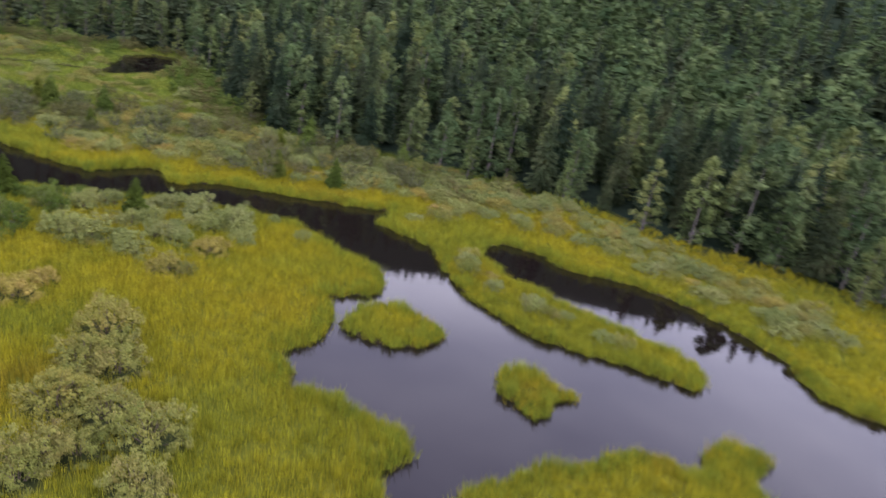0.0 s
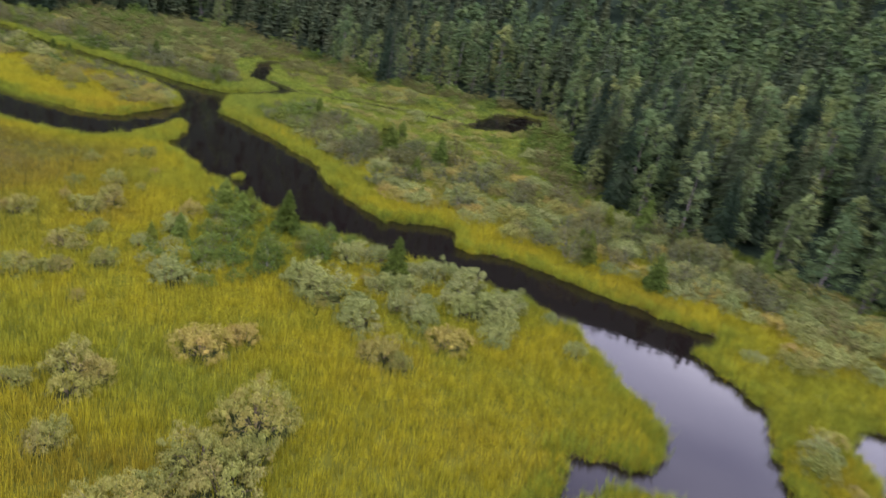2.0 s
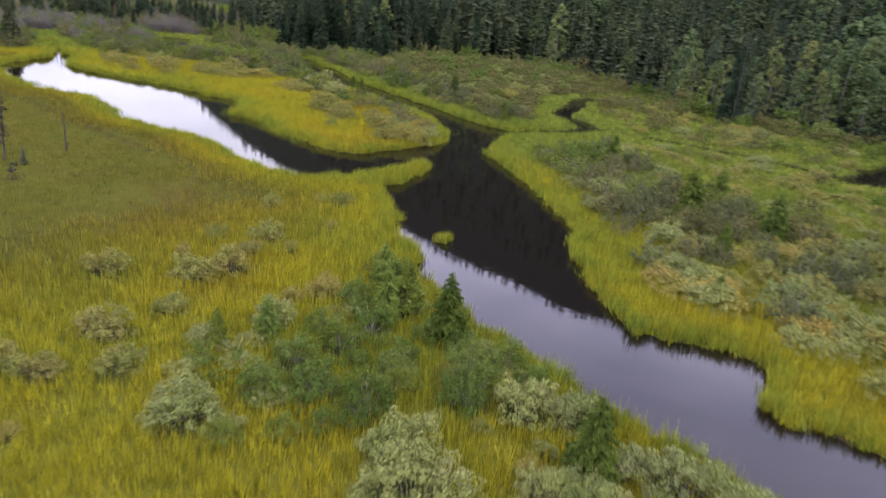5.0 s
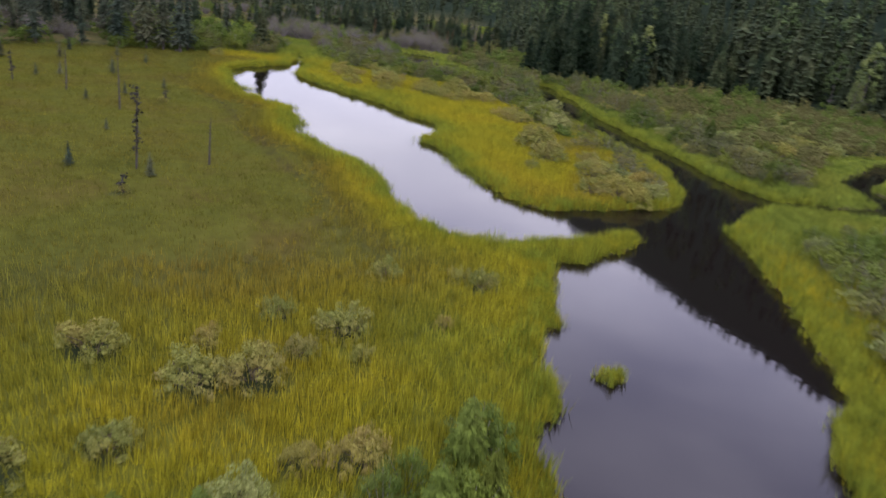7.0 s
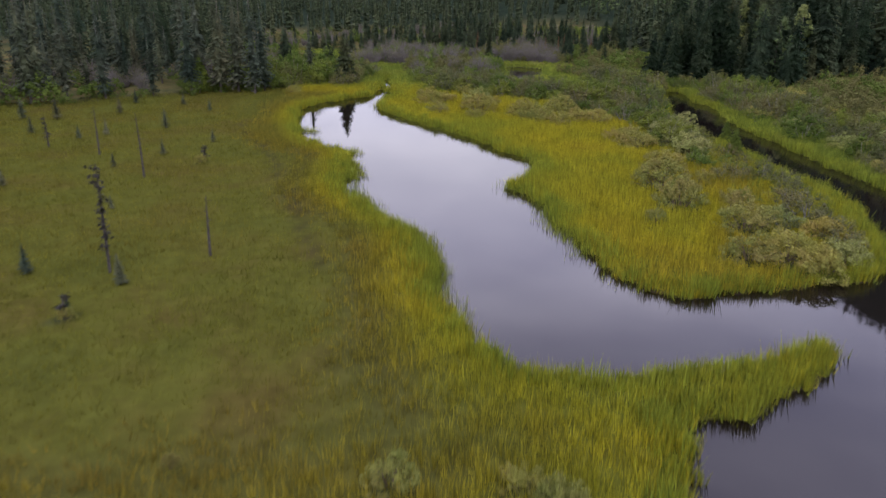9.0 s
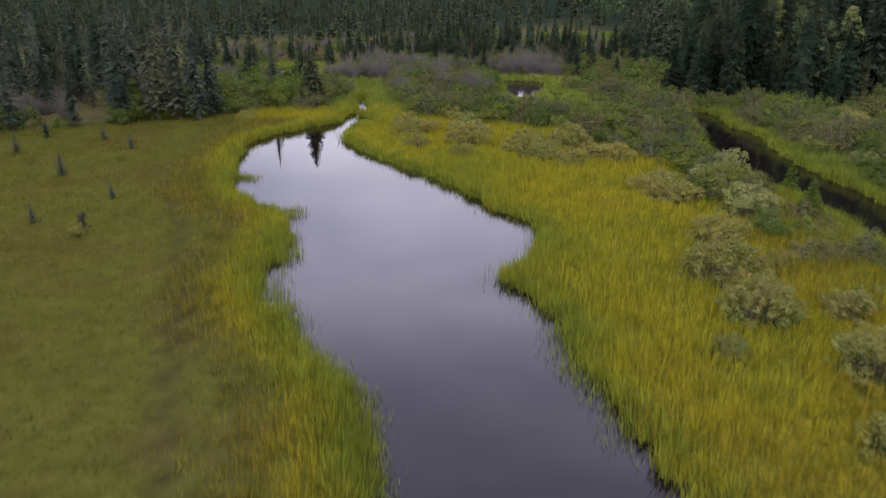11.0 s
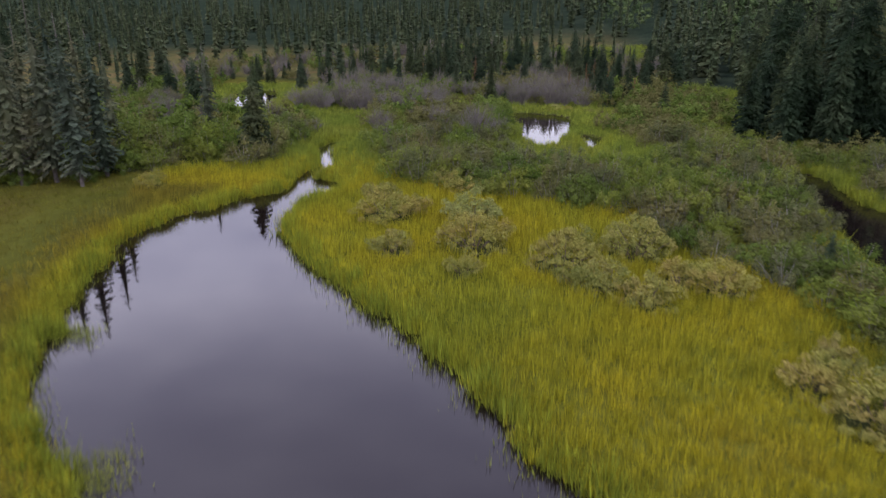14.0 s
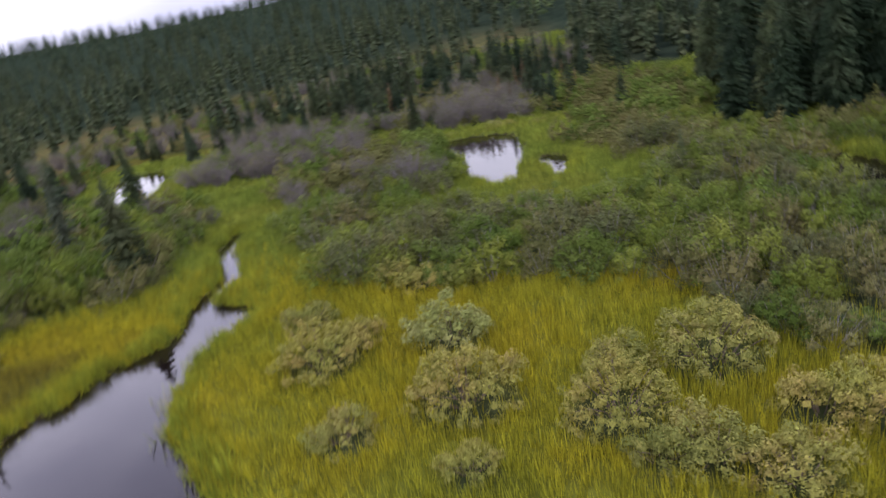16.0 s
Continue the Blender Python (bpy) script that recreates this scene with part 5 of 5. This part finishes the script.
# scattered spruces on the wet northern rim
rng, spots = scatter(71, [(-2, 156), (8, 160), (13, 163), (24, 162), (30, 157), (45, 158), (60, 160), (72, 158), (76, 164), (62, 186), (40, 178), (10, 178)], 3.4, 0.62)
for n, (x, y) in enumerate(spots):
    h = rng.uniform(3.2, 7.4) * (0.5 if 4 < x < 24 else 1.0)
    set_out(SPRUCE[n % 5], float(x), float(y), n * 1.1, (h / 10 * 1.15, h / 10 * 1.15, h / 10), used)
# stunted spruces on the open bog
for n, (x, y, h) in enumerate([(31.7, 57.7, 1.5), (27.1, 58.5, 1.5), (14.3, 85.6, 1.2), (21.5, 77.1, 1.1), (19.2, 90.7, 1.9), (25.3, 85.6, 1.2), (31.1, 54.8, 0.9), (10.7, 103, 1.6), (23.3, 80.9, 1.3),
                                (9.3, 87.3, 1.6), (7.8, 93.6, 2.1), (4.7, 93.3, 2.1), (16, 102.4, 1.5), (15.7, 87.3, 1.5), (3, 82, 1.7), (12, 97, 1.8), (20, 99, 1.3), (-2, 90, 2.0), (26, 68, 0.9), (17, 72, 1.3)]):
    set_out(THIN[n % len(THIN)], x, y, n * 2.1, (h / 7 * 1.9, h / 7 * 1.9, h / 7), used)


def snag(x, y, height, tufts, seed, lean=0.02, label=""):
    """A dead standing spruce: bare trunk, broken twigs, tufts of dark lichen."""
    rng = np.random.default_rng(seed)
    z = float(ground_height(np.array([x]), np.array([y]))[0])
    root = empty_thing("dead_spruce", x, y, z, rng.uniform(0, 6.28), (1, 1, 1), label or "dead standing spruce, a bare grey pole with dark lichen tufts" if tufts else "thin dead spruce, a bare pale grey pole on the bog", "tree", "dead spruces on the bog")
    part("trunk", mesh_of("trunk", *tubes([[(0, 0, -0.2, 0.07), (lean * height, 0, height * 0.5, 0.05), (lean * height * 1.6, 0.03, height, 0.012)]], 6), DEAD_WOOD), root)
    for k in range(int(height * 4)):
        f, a, l = rng.uniform(0.12, 0.97), rng.uniform(0, 6.28), rng.uniform(0.12, 0.34)
        o = np.array([lean * height * 1.6 * f, 0, height * f])
        part("twig", mesh_of("twig", *tubes([[(*o, 0.012), (*(o + (math.cos(a) * l, math.sin(a) * l, -0.1 * l)), 0.004)]], 3), DEAD_WOOD), root)
    for k in range(tufts):
        f, a = 0.25 + 0.73 * (k + rng.uniform(0, 0.8)) / tufts, rng.uniform(0, 6.28)
        o = np.array([lean * height * 1.6 * f + math.cos(a) * 0.1, math.sin(a) * 0.1, height * f])
        v, fc = leaves(rng, o + rng.normal(0, 1, (24, 3)) * (0.10, 0.10, 0.06), 0.10, o - (0, 0, 0.2))
        part("lichen_tuft", mesh_of("lichen_tuft", v, fc, LICHEN), root, "dark clump of lichen and dead needles")


for n, (x, y, h, tufts) in enumerate([(30.6, 58.9, 4.9, 13), (34.2, 61.2, 2.9, 0), (13.7, 82.4, 2.5, 5), (18.9, 80.1, 3.5, 0), (24.9, 74.4, 4.2, 0), (27.0, 79.4, 1.1, 3), (31.2, 54.4, 1.0, 2), (11, 78, 3.2, 0), (4, 86, 3.0, 0)]):
    snag(x, y, h, tufts, 900 + n, 0.02 if n != 1 else -0.03)

snag(107.4, 65.7, 11.5, 0, 940, 0.01, "tall dead spruce, a bare pale pole before the woods")

OPEN_NORTH = np.array([(10, 157), (24, 157), (22, 172), (17, 188), (1, 188), (5, 172)], float)
# woods: uneven places outside the valley
rng = np.random.default_rng(77)


def wood_spots(step, lo, hi, box):
    x0, x1, y0, y1 = box
    gx, gy = np.meshgrid(np.arange(x0, x1, step), np.arange(y0, y1, step))
    gx, gy = (gx + rng.uniform(-0.48, 0.48, gx.shape) * step).ravel(), (gy + rng.uniform(-0.48, 0.48, gy.shape) * step).ravel()
    v = out_of_valley(gx, gy)
    ok = (v > lo) & (v < hi) & ~inside(OPEN_NORTH, gx, gy)
    for c in CLEARINGS:
        ok &= ~inside(c, gx, gy)
    turn = np.degrees(np.arctan2(gx - 20, gy - 20))
    ok &= (turn > np.where(v > 60, -32, -60)) & (turn < 165)
    return gx[ok], gy[ok], v[ok]


edge = wood_spots(3.1, -1.0, 26, (-60, 160, -70, 210))
mid = wood_spots(4.6, 26, 110, (-180, 280, -180, 320))
far = wood_spots(7.8, 110, 240, (-260, 420, -280, 480))


def spruce_share(x, y):
    """More spruce to the north and west, more aspen on the south-eastern slope."""
    far = smooth(125, 190, np.hypot(x - 47, y - 50))
    return 0.42 + 0.5 * smooth(45, 90, y) * (1 - 0.45 * far) + 0.6 * smooth(40, 15, x) + 0.22 * drift(x, y, 0.09, 2.0) + 1.0 * (y > 125) * (x < 74)


def tree_height(x, y):
    """Tall by the eastern channel and west of the pond, low on the wet ground to the north."""
    tall = 8.5 + 2.5 * (x > 64) * (y > 95) * (y < 150) + 2.2 * (x < 22) * (y < 128) - 1.0 * (y > 140) * (x < 72)
    return tall * (rng.uniform(0.45, 1.35) if y > 128 else rng.uniform(0.55, 1.2)) * (1.25 if x > 66 and y < 60 else 1.0)


ex, ey, ev = edge
is_spruce = rng.uniform(0, 1, len(ex)) < spruce_share(ex, ey)
order = np.argsort(near_line(ex, ey))
single = {True: 0, False: 0}
rest = []
for i in order:
    kind = bool(is_spruce[i])
    x, y = float(ex[i]), float(ey[i])
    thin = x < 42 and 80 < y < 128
    if (x < 25 and 80 < y < 130 and rng.uniform() < 0.38) or (y > 140 and x < 76 and rng.uniform() < 0.62):
        continue
    h = tree_height(x, y) if kind or thin else rng.uniform(6.0, 11.5)
    if ev[i] < 1.5 and x > 22:
        h *= 0.75
    if single[kind] < 260:
        single[kind] += 1
        if kind:
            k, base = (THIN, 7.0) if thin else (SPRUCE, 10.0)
        else:
            k, base = ASPEN, 9.0
        f = h / base
        set_out(k[i % len(k)], x, y, rng.uniform(0, 6.28), (f * rng.uniform(0.9, 1.15), f * rng.uniform(0.9, 1.15), f), used)
    else:
        rest.append((x, y, h, kind, thin))
for xs, ys, vs in (mid, far):
    gap = (ys > 128) & (xs < 90) & (rng.uniform(0, 1, len(xs)) < np.interp(vs, [26, 45, 70], [0.5, 0.25, 0.0]))
    xs, ys = xs[~gap], ys[~gap]
    share = spruce_share(xs, ys)
    for x, y, s in zip(xs, ys, share):
        rest.append((x, y, tree_height(x, y), rng.uniform() < s, x < 35 and 80 < y < 150))


def wood(name, label, rows, shapes, mat, seed):
    """Far trees that nobody could count, as one mesh."""
    rng = np.random.default_rng(seed)
    rows = np.array(rows, float)
    z = ground_height(rows[:, 0], rows[:, 1])
    pieces = []
    for k, (v, f) in enumerate(shapes):
        sel = np.arange(len(rows)) % len(shapes) == k
        r, n = rows[sel], int(sel.sum())
        a = rng.uniform(0, 6.283, n)
        c, s = np.cos(a)[:, None], np.sin(a)[:, None]
        h = r[:, 2:3]
        w = h * rng.uniform(0.85, 1.25, (n, 1)) * np.where(r[:, 4:5] > 0, 0.8, 1.0) * np.where((r[:, 1:2] > 110) & (r[:, 0:1] < 100), 0.78, 1.0)
        V = np.stack([(c * v[:, 0] - s * v[:, 1]) * w + r[:, 0:1], (s * v[:, 0] + c * v[:, 1]) * w + r[:, 1:2], v[:, 2] * h + z[sel][:, None] - 0.2], -1).reshape(-1, 3)
        Fc = (f[None] + (np.arange(n) * len(v))[:, None, None]).reshape(-1, f.shape[1])
        pieces.append((V, Fc))
    return tagged(new(name, mesh_of(name, *joined(pieces), mat)), label, "woods", kind="stuff")


def ridge_spots():
    """The wooded ridge to the north-west, far behind the marsh."""
    gx, gy = np.meshgrid(np.arange(-420, 60, 9.0), np.arange(230, 640, 9.0))
    gx, gy = (gx + rng.uniform(-4.3, 4.3, gx.shape)).ravel(), (gy + rng.uniform(-4.3, 4.3, gy.shape)).ravel()
    v, turn = out_of_valley(gx, gy), np.degrees(np.arctan2(gx - 46, gy - 60))
    ok = (v > np.where(turn < -25, 60, 230)) & (v < 450) & (turn > -46) & (turn < 12)
    return [(x, y, rng.uniform(5, 11), True, False) for x, y in zip(gx[ok], gy[ok])]


rng2 = np.random.default_rng(5)
low_spruce = [spruce_mesh(rng2, 1.0, rng2.uniform(0.12, 0.18), 18, 7, 0.35, 0.04, False) for _ in range(8)]
crest = [(x, y, rng.uniform(4, 10), True, False) for x, y, v in zip(*wood_spots(6.5, 385, 425, (-100, 640, -520, 640)))]
low_aspen = [broadleaf_mesh(rng2, 1.0, rng2.uniform(0.19, 0.27), 14, 16, 0.028, 0.08, 0.44)[0] for _ in range(8)]
far_spruce = [spruce_mesh(rng2, 1.0, rng2.uniform(0.13, 0.18), 9, 5, 0.35, 0.04, False) for _ in range(4)]
wood("spruce_woods", "dense dark spruce woods covering the hills", [r for r in rest if r[3] and not r[4]], low_spruce, SPRUCE_NEEDLE, 6)
wood("black_spruce_woods", "grey-green stunted black spruce woods on wet ground", [r for r in rest if r[3] and r[4]], low_spruce, PALE_SPRUCE_NEEDLE, 8)
wood("far_spruce_woods", "dark spruce woods along the distant ridge", ridge_spots() + crest, far_spruce, SPRUCE_NEEDLE, 9)
wood("aspen_woods", "mixed mid-green aspen and birch woods on the slope", [r for r in rest if not r[3]], low_aspen, ASPEN_LEAF, 7)
